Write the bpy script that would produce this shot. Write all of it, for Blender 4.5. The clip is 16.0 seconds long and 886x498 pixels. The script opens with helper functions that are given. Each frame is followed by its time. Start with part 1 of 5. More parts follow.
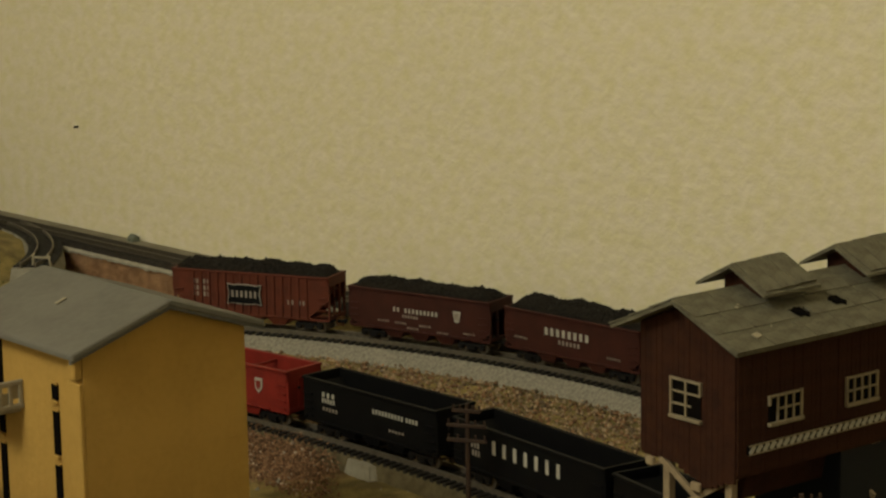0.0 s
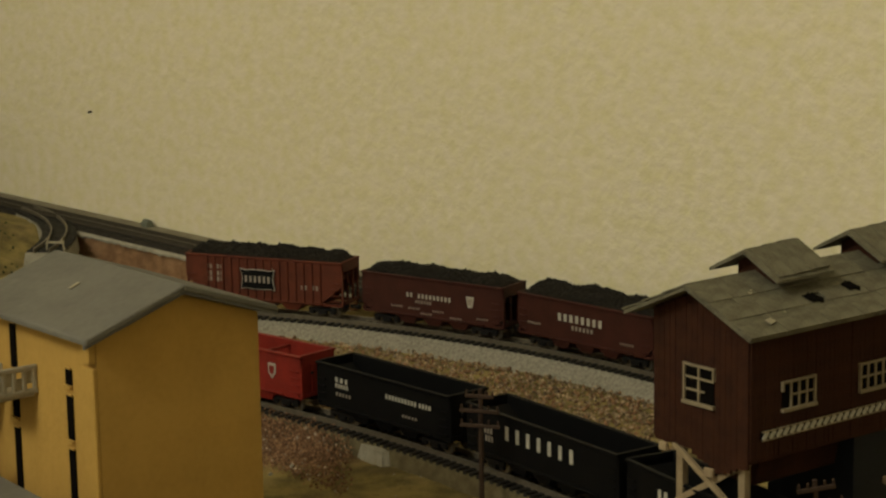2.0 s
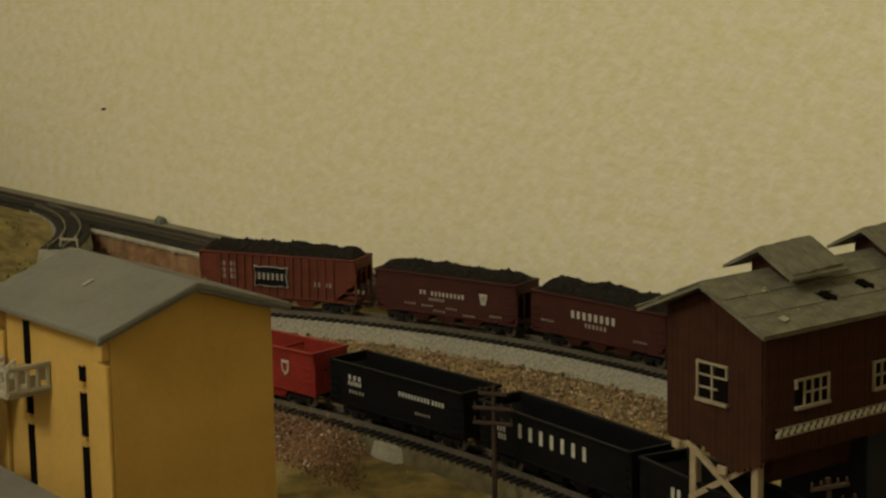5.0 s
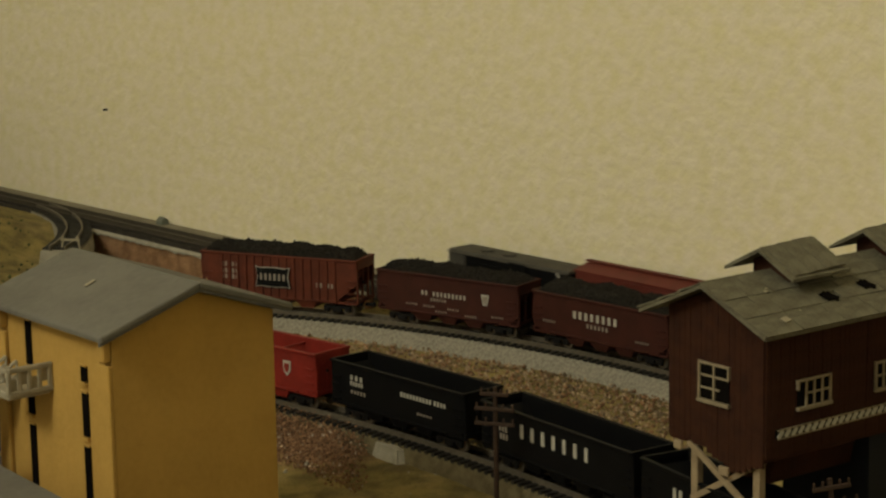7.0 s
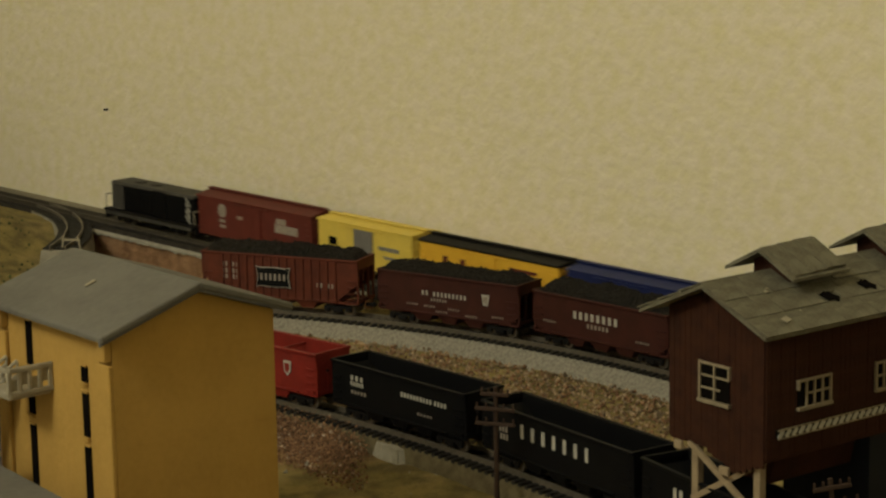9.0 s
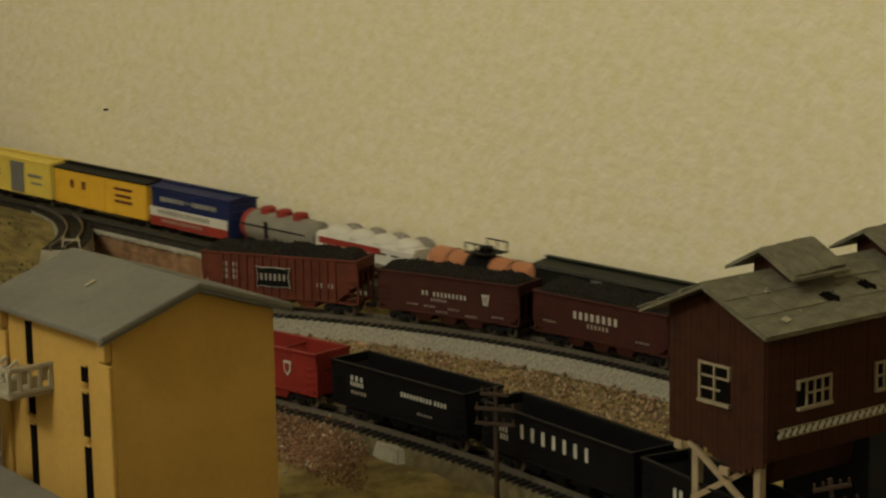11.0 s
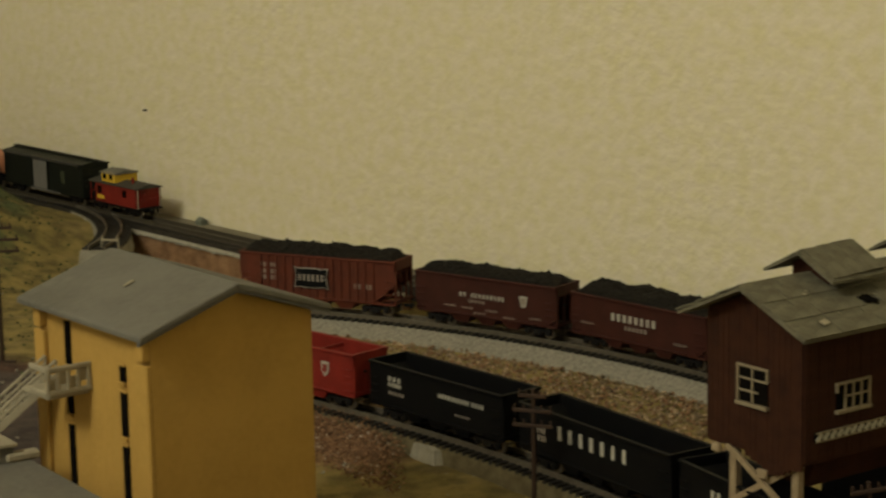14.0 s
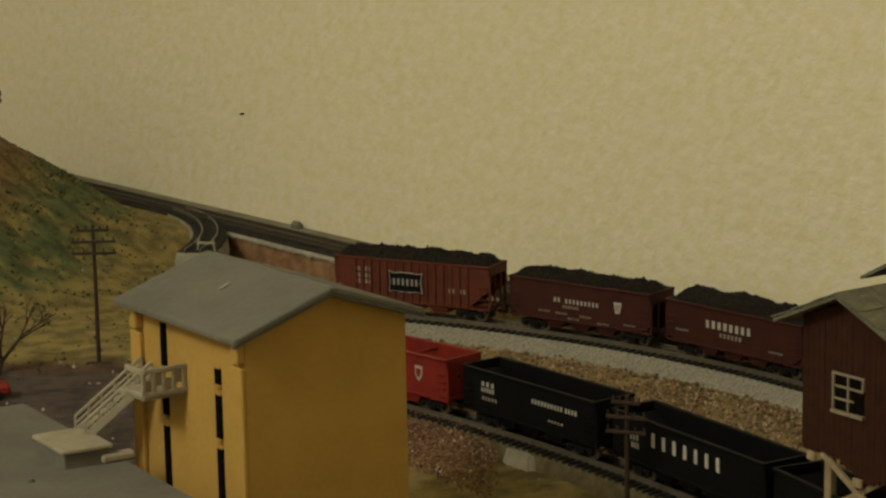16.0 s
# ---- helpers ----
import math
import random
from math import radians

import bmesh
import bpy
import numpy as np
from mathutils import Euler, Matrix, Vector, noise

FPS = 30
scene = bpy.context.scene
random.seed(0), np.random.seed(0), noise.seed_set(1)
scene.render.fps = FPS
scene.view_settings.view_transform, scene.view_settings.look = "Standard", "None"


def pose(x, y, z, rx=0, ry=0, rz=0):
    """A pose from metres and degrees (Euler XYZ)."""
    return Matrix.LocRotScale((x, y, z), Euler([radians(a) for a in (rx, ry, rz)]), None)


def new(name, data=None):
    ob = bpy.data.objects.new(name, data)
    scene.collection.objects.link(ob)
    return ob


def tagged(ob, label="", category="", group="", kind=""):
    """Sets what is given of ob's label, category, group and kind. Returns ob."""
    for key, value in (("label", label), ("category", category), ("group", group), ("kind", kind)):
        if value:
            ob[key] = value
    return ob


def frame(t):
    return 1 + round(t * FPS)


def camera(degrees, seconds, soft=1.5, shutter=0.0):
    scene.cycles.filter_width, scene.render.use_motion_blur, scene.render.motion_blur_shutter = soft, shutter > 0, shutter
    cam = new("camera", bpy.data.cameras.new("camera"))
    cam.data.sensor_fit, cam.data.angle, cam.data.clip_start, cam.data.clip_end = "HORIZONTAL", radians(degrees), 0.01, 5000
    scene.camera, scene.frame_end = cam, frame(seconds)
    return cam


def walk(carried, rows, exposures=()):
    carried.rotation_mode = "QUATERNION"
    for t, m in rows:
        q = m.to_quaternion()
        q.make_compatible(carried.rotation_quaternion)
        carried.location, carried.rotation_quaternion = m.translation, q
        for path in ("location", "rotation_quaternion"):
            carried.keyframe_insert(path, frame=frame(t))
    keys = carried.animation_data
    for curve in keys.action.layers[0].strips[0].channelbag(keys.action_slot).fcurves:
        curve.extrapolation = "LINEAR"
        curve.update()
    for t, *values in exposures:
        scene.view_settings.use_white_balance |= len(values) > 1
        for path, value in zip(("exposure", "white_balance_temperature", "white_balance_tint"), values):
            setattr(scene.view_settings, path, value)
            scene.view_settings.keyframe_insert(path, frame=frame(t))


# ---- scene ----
# ---- camera: a tripod pan over a small-scale model railway ----
EYE = (0.0, 0.0, 0.246)
cam = camera(22.17, 16.0, soft=2.4, shutter=0.5)
PAN = [
    (0.0, -0.75, -10.592), (0.5, -0.686, -10.696), (1.0, -0.599, -10.803), (1.5, -0.499, -10.884),
    (2.0, -0.399, -10.956), (2.5, -0.287, -11.01), (3.0, -0.196, -11.026), (3.5, -0.138, -11.026),
    (4.0, -0.098, -11.026), (5.2, -0.05, -11.015), (6.5, -0.02, -11.003), (7.5, -0.004, -11.0),
    (9.0, 0.0, -11.0), (11.5, 0.0, -11.0), (13.5, 0.0, -10.997), (13.8, 0.08, -10.99),
    (13.9, 0.54, -10.97), (14.0, 0.98, -10.951), (14.2, 1.77, -10.94), (14.4, 2.61, -10.93),
    (14.5, 3.01, -10.928), (14.6, 3.36, -10.94), (14.75, 3.44, -10.96), (15.0, 3.445, -10.964),
    (15.6, 3.445, -10.964), (15.8, 3.43, -10.9), (16.0, 3.415, -10.78),
]
walk(cam, [(t, pose(*EYE, 0, 0, yaw) @ pose(0, 0, 0, 90 + pitch) @ pose(0, 0, 0, 0, 0, -1.0)) for t, yaw, pitch in PAN],
     exposures=[(0.0, 0.0), (16.0, 0.0)])

# ---- light: one warm ceiling lamp behind the camera, faint room light ----
world = bpy.data.worlds.new("room_dusk")
scene.world = world
world.use_nodes = True
world.node_tree.nodes["Background"].inputs[0].default_value = (1.0, 0.92, 0.7, 1)
world.node_tree.nodes["Background"].inputs[1].default_value = 0.03


lamp_data = bpy.data.lights.new("ceiling_lamp", "POINT")
lamp_data.shadow_soft_size, lamp_data.energy, lamp_data.color = 0.20, 45.5, (0.965, 0.95, 0.785)
ceiling_lamp = new("ceiling_lamp", lamp_data)
ceiling_lamp.location = (-1.00, -0.25, 1.18)

# ---- materials ----
MATS = {}


def paint(name, colour, rough=0.6, second=None, scale=60.0, amount=0.5, bump=0.0, bump_scale=None, metal=0.0, island=0.0, detail=6.0):
    """A surface with two scales of variation: broad stains and fine grain, and a fine relief."""
    if name in MATS:
        return MATS[name]
    m = bpy.data.materials.new(name)
    m.use_nodes = True
    nt = m.node_tree
    b = nt.nodes["Principled BSDF"]
    b.inputs["Roughness"].default_value = rough
    b.inputs["Metallic"].default_value = metal
    b.inputs["Specular IOR Level"].default_value = 0.2
    tc = nt.nodes.new("ShaderNodeTexCoord")
    n1 = nt.nodes.new("ShaderNodeTexNoise")
    n1.inputs["Scale"].default_value, n1.inputs["Detail"].default_value = scale, detail
    n2 = nt.nodes.new("ShaderNodeTexNoise")
    n2.inputs["Scale"].default_value, n2.inputs["Detail"].default_value = scale * 9, 3
    for n in (n1, n2):
        nt.links.new(tc.outputs["Object"], n.inputs["Vector"])
    ramp = nt.nodes.new("ShaderNodeValToRGB")
    ramp.color_ramp.elements[0].position, ramp.color_ramp.elements[1].position = 0.36, 0.66
    second = second or tuple(c * 0.6 for c in colour)
    ramp.color_ramp.elements[0].color = (*second, 1)
    ramp.color_ramp.elements[1].color = (*colour, 1)
    add = nt.nodes.new("ShaderNodeMath")
    add.operation = "MULTIPLY_ADD"
    add.inputs[1].default_value = 0.35
    nt.links.new(n2.outputs["Fac"], add.inputs[0])
    sub = nt.nodes.new("ShaderNodeMath")
    sub.operation = "MULTIPLY_ADD"
    sub.inputs[1].default_value, sub.inputs[2].default_value = amount * 1.3, 0.5 - amount * 0.65 - 0.175 + (1 - amount) * 0.15
    nt.links.new(n1.outputs["Fac"], sub.inputs[0])
    nt.links.new(sub.outputs[0], add.inputs[2])
    nt.links.new(add.outputs[0], ramp.inputs[0])
    out = ramp.outputs["Color"]
    if island:
        geo = nt.nodes.new("ShaderNodeNewGeometry")
        hsv = nt.nodes.new("ShaderNodeHueSaturation")
        mr = nt.nodes.new("ShaderNodeMapRange")
        mr.inputs["To Min"].default_value, mr.inputs["To Max"].default_value = 1 - island, 1 + island
        nt.links.new(geo.outputs["Random Per Island"], mr.inputs["Value"])
        nt.links.new(mr.outputs[0], hsv.inputs["Value"])
        nt.links.new(out, hsv.inputs["Color"])
        out = hsv.outputs["Color"]
    nt.links.new(out, b.inputs["Base Color"])
    if bump:
        bn = nt.nodes.new("ShaderNodeBump")
        bn.inputs["Strength"].default_value, bn.inputs["Distance"].default_value = bump, 0.001
        n3 = n2
        if bump_scale:
            n3 = nt.nodes.new("ShaderNodeTexNoise")
            n3.inputs["Scale"].default_value, n3.inputs["Detail"].default_value = bump_scale, 3
            nt.links.new(tc.outputs["Object"], n3.inputs["Vector"])
        nt.links.new(n3.outputs["Fac"], bn.inputs["Height"])
        nt.links.new(bn.outputs[0], b.inputs["Normal"])
    MATS[name] = m
    return m


WALL = paint("textured_wall_paint", (0.75, 0.67, 0.50), 0.8, (0.70, 0.63, 0.37), 120, 0.75, 0.8, 190)
PLAIN = paint("plain_plaster", (0.74, 0.69, 0.58), 0.85, (0.68, 0.63, 0.53), 6, 0.4)
CARPET = paint("carpet", (0.2, 0.15, 0.1), 0.95, (0.12, 0.09, 0.06), 30, 0.6)
GREY_STRIP = paint("grey_edging", (0.22, 0.195, 0.135), 0.8, (0.15, 0.13, 0.09), 40, 0.6, 0.3)
TRACK_DARK = paint("black_brown_track_bed", (0.040, 0.033, 0.024), 0.95, (0.022, 0.018, 0.013), 260, 0.7, 0.4)
DULL_RAIL = paint("dull_brown_rail", (0.10, 0.085, 0.06), 0.5, (0.06, 0.05, 0.035), 400, 0.5, metal=0.4)
STONE = paint("tan_gravel", (0.34, 0.25, 0.15), 0.9, (0.17, 0.12, 0.075), 900, 0.9, island=0.6)
RED_STONE = paint("reddish_gravel", (0.27, 0.150, 0.078), 0.9, (0.14, 0.078, 0.040), 900, 0.9, island=0.5)
PALE_STONE = paint("pale_stone", (0.46, 0.37, 0.27), 0.9, (0.30, 0.22, 0.15), 900, 0.9, island=0.4)
BALLAST = paint("grey_ballast", (0.29, 0.265, 0.205), 0.95, (0.18, 0.162, 0.122), 700, 0.8, 0.35)
PLASTER = paint("pale_plaster", (0.32, 0.295, 0.23), 0.9, (0.22, 0.20, 0.15), 150, 0.6, 0.3)
BED = paint("olive_grey_roadbed", (0.15, 0.122, 0.065), 0.95, (0.085, 0.068, 0.034), 200, 0.7, 0.5)
TIE = paint("black_plastic_tie", (0.02, 0.018, 0.015), 0.6, (0.012, 0.01, 0.008), 600, 0.5)
RAIL = paint("nickel_rail", (0.22, 0.19, 0.14), 0.4, (0.14, 0.12, 0.09), 400, 0.5, metal=0.6)
COAL = paint("coal", (0.034, 0.028, 0.020), 0.75, (0.006, 0.006, 0.006), 900, 0.8, 0.9)
BLACK = paint("black_body", (0.0046, 0.0045, 0.0046), 0.6, (0.0028, 0.0028, 0.0030), 150, 0.5)
BLACK.node_tree.nodes["Principled BSDF"].inputs["Specular IOR Level"].default_value = 0.1
UNDER = paint("underframe_black", (0.006, 0.005, 0.0045), 0.6, (0.004, 0.0035, 0.003), 300, 0.5)
OXIDE = paint("oxide_red_body", (0.050, 0.0138, 0.009), 0.6, (0.032, 0.0095, 0.0065), 120, 0.6)
FRISCO_RED = paint("faded_oxide_body", (0.110, 0.027, 0.013), 0.6, (0.070, 0.018, 0.010), 120, 0.6)
BRIGHT_RED = paint("bright_red_body", (0.20, 0.019, 0.012), 0.55, (0.12, 0.012, 0.008), 120, 0.5)
BOX_BROWN = paint("boxcar_brown", (0.12, 0.026, 0.018), 0.55, (0.085, 0.02, 0.014), 120, 0.5)
BOX_YELLOW = paint("boxcar_yellow", (0.70, 0.52, 0.09), 0.5, (0.58, 0.43, 0.08), 120, 0.4)
BOX_ORANGE = paint("boxcar_amber", (0.70, 0.40, 0.035), 0.5, (0.58, 0.32, 0.03), 120, 0.4)
BLUE = paint("deep_blue", (0.015, 0.022, 0.085), 0.5, (0.011, 0.016, 0.06), 120, 0.4)
WHITE = paint("white_paint", (0.58, 0.55, 0.47), 0.5, (0.46, 0.43, 0.36), 120, 0.4)
SIGN = paint("white_lettering", (0.42, 0.40, 0.33), 0.6, (0.30, 0.28, 0.23), 500, 0.5)
SIGN_DIM = paint("worn_lettering", (0.30, 0.26, 0.21), 0.6, (0.2, 0.16, 0.12), 500, 0.6)
RED = paint("red_paint", (0.27, 0.032, 0.022), 0.5, (0.19, 0.025, 0.018), 120, 0.4)
GREY = paint("tank_grey", (0.23, 0.21, 0.17), 0.5, (0.165, 0.15, 0.12), 120, 0.5)
ORANGE = paint("tank_orange", (0.40, 0.165, 0.08), 0.45, (0.32, 0.13, 0.06), 120, 0.4)
DARK_GREEN = paint("green_black", (0.010, 0.012, 0.008), 0.5, (0.007, 0.008, 0.006), 120, 0.5)
LOCO_GREY = paint("dusty_dark_grey", (0.06, 0.055, 0.045), 0.6, (0.035, 0.032, 0.027), 120, 0.6)
DOOR_GREY = paint("door_grey", (0.17, 0.16, 0.14), 0.5, (0.13, 0.12, 0.105), 120, 0.4)
CAB_YELLOW = paint("cupola_yellow", (0.62, 0.40, 0.03), 0.5, (0.5, 0.3, 0.03), 120, 0.4)
STUCCO = paint("yellow_ochre_wall", (0.43, 0.26, 0.062), 0.75, (0.36, 0.215, 0.05), 45, 0.5, 0.25)
ROOF_GREY = paint("grey_roof_sheet", (0.150, 0.140, 0.112), 0.85, (0.112, 0.104, 0.083), 40, 0.6, 0.35)
ROOF_EDGE = paint("dark_grey_edge", (0.14, 0.135, 0.12), 0.8, (0.10, 0.095, 0.085), 80, 0.5)
DARK = paint("dark_opening", (0.005, 0.004, 0.003), 0.95, (0.003, 0.0025, 0.002), 80, 0.4)
DARK.node_tree.nodes["Principled BSDF"].inputs["Specular IOR Level"].default_value = 0.03
CREAM = paint("cream_plastic", (0.33, 0.29, 0.20), 0.7, (0.24, 0.21, 0.145), 150, 0.5)
MINE = paint("red_brown_boards", (0.040, 0.0125, 0.0048), 0.9, (0.023, 0.0075, 0.0032), 200, 0.7, 0.4)
SHINGLE = paint("weathered_shingle", (0.150, 0.136, 0.090), 0.9, (0.085, 0.076, 0.05), 130, 0.7, 0.5)
TIMBER = paint("pale_timber", (0.30, 0.23, 0.14), 0.75, (0.2, 0.145, 0.085), 200, 0.6)
FRAME_CREAM = paint("cream_frame", (0.27, 0.22, 0.14), 0.7, (0.17, 0.135, 0.085), 200, 0.5)
POLE = paint("brown_pole", (0.045, 0.026, 0.017), 0.7, (0.028, 0.017, 0.011), 200, 0.6)
BRICK_FACE = paint("ochre_retaining_stone", (0.29, 0.165, 0.085), 0.9, (0.17, 0.092, 0.045), 90, 0.8, 0.5)
BRANCH = paint("dead_twig", (0.05, 0.036, 0.025), 0.9, (0.03, 0.02, 0.015), 200, 0.5)
TURF_TUFT = paint("green_turf", (0.070, 0.082, 0.032), 0.95, (0.04, 0.05, 0.02), 300, 0.8, island=0.4)


# ---- shape helpers ----
def part(name, bm, material, parent=None, label="", smooth=False):
    me = bpy.data.meshes.new(name)
    bm.normal_update()
    bm.to_mesh(me)
    bm.free()
    me.materials.append(material)
    if smooth:
        for p in me.polygons:
            p.use_smooth = True
    ob = new(name, me)
    if parent is not None:
        ob.parent = parent
    if label:
        ob["label"] = label
    return ob


def box(bm, c, s, bevel=0.0, m=None):
    """A box of size s round c; bevel in metres."""
    r = bmesh.ops.create_cube(bm, size=1.0, matrix=Matrix.Translation(c) @ Matrix.Diagonal((*s, 1)))
    vs = r["verts"]
    if bevel:
        es = list({e for v in vs for e in v.link_edges})
        g = bmesh.ops.bevel(bm, geom=es, offset=bevel, segments=1, affect="EDGES")
        vs = list({v for f in g["faces"] for v in f.verts} | {v for v in vs if v.is_valid})
    if m is not None:
        bmesh.ops.transform(bm, matrix=m, verts=[v for v in vs if v.is_valid])
    return bm


def rod(bm, a, b, r, r2=None, seg=8):
    a, b = Vector(a), Vector(b)
    q = (b - a).to_track_quat("Z", "Y").to_matrix().to_4x4()
    bmesh.ops.create_cone(bm, cap_ends=True, segments=seg, radius1=r, radius2=r if r2 is None else r2,
                          depth=(b - a).length, matrix=Matrix.Translation((a + b) / 2) @ q)
    return bm


def prism(bm, profile, x0, x1):
    """A closed outline in (y, z), drawn out from x0 to x1."""
    a = [bm.verts.new((x0, y, z)) for y, z in profile]
    b = [bm.verts.new((x1, y, z)) for y, z in profile]
    n = len(profile)
    bm.faces.new(a[::-1])
    bm.faces.new(b)
    for i in range(n):
        bm.faces.new((a[i], a[(i + 1) % n], b[(i + 1) % n], b[i]))
    bmesh.ops.recalc_face_normals(bm, faces=bm.faces)
    return bm


def mesh_of(fn, *args, **kw):
    bm = bmesh.new()
    fn(bm, *args, **kw)
    return bm


def thing(name, m, label, category, group="", kind=""):
    ob = new(name)
    ob.empty_display_size = 0.01
    ob.matrix_world = m
    return tagged(ob, label, category, group, kind)


# ---- plan: wall line, tracks ----
ALONG = Vector((-0.655, 0.756, 0)).normalized()      # the way the train runs, along the wall
OFF = Vector((ALONG.y, -ALONG.x, 0))                  # from the track towards the wall
MAIN0 = Vector((-0.1290, 1.2581, 0.0))
MAIN_Z = 0.004
WALL_OFF = 0.0292


def main_at(s, z=MAIN_Z):
    p = MAIN0 + ALONG * s
    return Vector((p.x, p.y, z))


def arc_at(origin, heading, radius, s):
    """Place and heading (degrees) after s metres on an arc that bends to its right."""
    h0 = radians(heading)
    h1 = h0 - s / radius
    x = origin[0] + radius * (math.sin(h0) - math.sin(h1))
    y = origin[1] - radius * (math.cos(h0) - math.cos(h1))
    return Vector((x, y, 0)), math.degrees(h1)


def coal_at(s):
    return arc_at((-0.0706, 1.093), -25.0, 0.48, s)


def front_at(s):
    return arc_at((-0.0135, 0.866), -49.0, 0.8, s)


RAIL_TOP = 0.0045


# ---- room ----
def frame_pose(s, u, z):
    """A pose in the wall's own axes: x along the wall, y towards it."""
    p = MAIN0 + ALONG * s + OFF * u
    m = Matrix((( -ALONG.x, OFF.x, 0, p.x), (-ALONG.y, OFF.y, 0, p.y), (0, 0, 1, z), (0, 0, 0, 1)))
    return m


def slab(name, s0, s1, u0, u1, z0, z1, material, label, category):
    ob = part(name, mesh_of(box, (0, 0, 0), (abs(s1 - s0), abs(u1 - u0), z1 - z0)), material)
    ob.matrix_world = frame_pose((s0 + s1) / 2, (u0 + u1) / 2, (z0 + z1) / 2)
    return tagged(ob, label, category, "", "structure")


def room():
    slab("wall_back", -2.5, 2.2, WALL_OFF, WALL_OFF + 0.1, -0.95, 1.45, WALL, "tan painted wall with a fine orange-peel texture", "wall")
    slab("wall_camera_side", -2.5, 2.2, -2.7, -2.6, -0.95, 1.45, PLAIN, "plain tan plaster wall of the room", "wall")
    slab("wall_end_a", 2.2, 2.3, -2.7, WALL_OFF + 0.1, -0.95, 1.45, PLAIN, "plain tan plaster end wall", "wall")
    slab("wall_end_b", -2.6, -2.5, -2.7, WALL_OFF + 0.1, -0.95, 1.45, PLAIN, "plain tan plaster end wall", "wall")
    slab("floor", -2.6, 2.3, -2.7, WALL_OFF + 0.1, -1.05, -0.95, CARPET, "brown carpeted room floor", "floor")
    slab("ceiling", -2.6, 2.3, -2.7, WALL_OFF + 0.1, 1.45, 1.55, PLAIN, "plain pale ceiling", "ceiling")
    slab("layout_table", -2.4, 2.1, -0.56, WALL_OFF - 0.003, -0.10, -0.035, TIMBER, "wooden baseboard that carries the model railway", "table")
    # edging board between the track and the wall
    slab("trim_edging", -2.3, 2.0, 0.0135, WALL_OFF - 0.001, -0.01, MAIN_Z - 0.0002, GREY_STRIP, "dark grey edging strip along the foot of the wall", "trim")
    pin = part("wall_pin", mesh_of(rod, (0, -0.0022, 0), (0, 0.003, 0), 0.0007), DARK)
    pin.matrix_world = frame_pose(0.1515, WALL_OFF - 0.0005, 0.0672)
    tagged(pin, "small dark pin stuck in the painted wall", "pin")
    bm = bmesh.new()
    prism(bm, [(-0.003, 0), (0.003, 0), (0.003, 0.003), (0, 0.0055), (-0.003, 0.003)], -0.0035, 0.0035)
    b = part("track_bumper", bm, paint("grey_green_plastic", (0.16, 0.17, 0.13), 0.6), None)
    b.matrix_world = frame_pose(0.087, 0.0235, MAIN_Z - 0.0002) @ Matrix.Diagonal((0.85, 0.85, 0.85, 1))
    tagged(b, "small grey-green plastic block on the edging strip", "bumper")


# ---- ground ----
def smooth01(v):
    v = np.clip(v, 0, 1)
    return v * v * (3 - 2 * v)


def ground_z(x, y):
    """Height of the scenery: low flat, a raised shelf for the main line, a hill beside it."""
    u = (x - MAIN0.x) * OFF.x + (y - MAIN0.y) * OFF.y
    s = (x - MAIN0.x) * ALONG.x + (y - MAIN0.y) * ALONG.y
    base = -0.005 - 0.006 * smooth01((y - 1.12) / 0.05) * smooth01((-0.05 - x) / 0.05)
    ease = smooth01((s - 0.085) / 0.06)                     # the retaining wall ends here, the ground slopes up
    ramp = smooth01((u + 0.22) / 0.20) * ease
    shelf = np.where(u > -0.0115, 1.0, 0.0) * (1 - ease) + ease * ramp
    z = base + (MAIN_Z - 0.0005 - base) * np.clip(shelf, 0, 1)
    d = np.sqrt(((x + 0.47) / 0.24) ** 2 + ((y - 1.30) / 0.30) ** 2)
    hill = 0.126 * smooth01(1 - d)
    d2 = np.sqrt(((x + 0.46) / 0.085) ** 2 + ((y - 1.36) / 0.09) ** 2)
    hill = hill + 0.02 * smooth01((1 - d2) * 2.0)
    hill *= smooth01((-0.014 - u) / 0.03)
    z = z + hill
    return z, u, s, hill


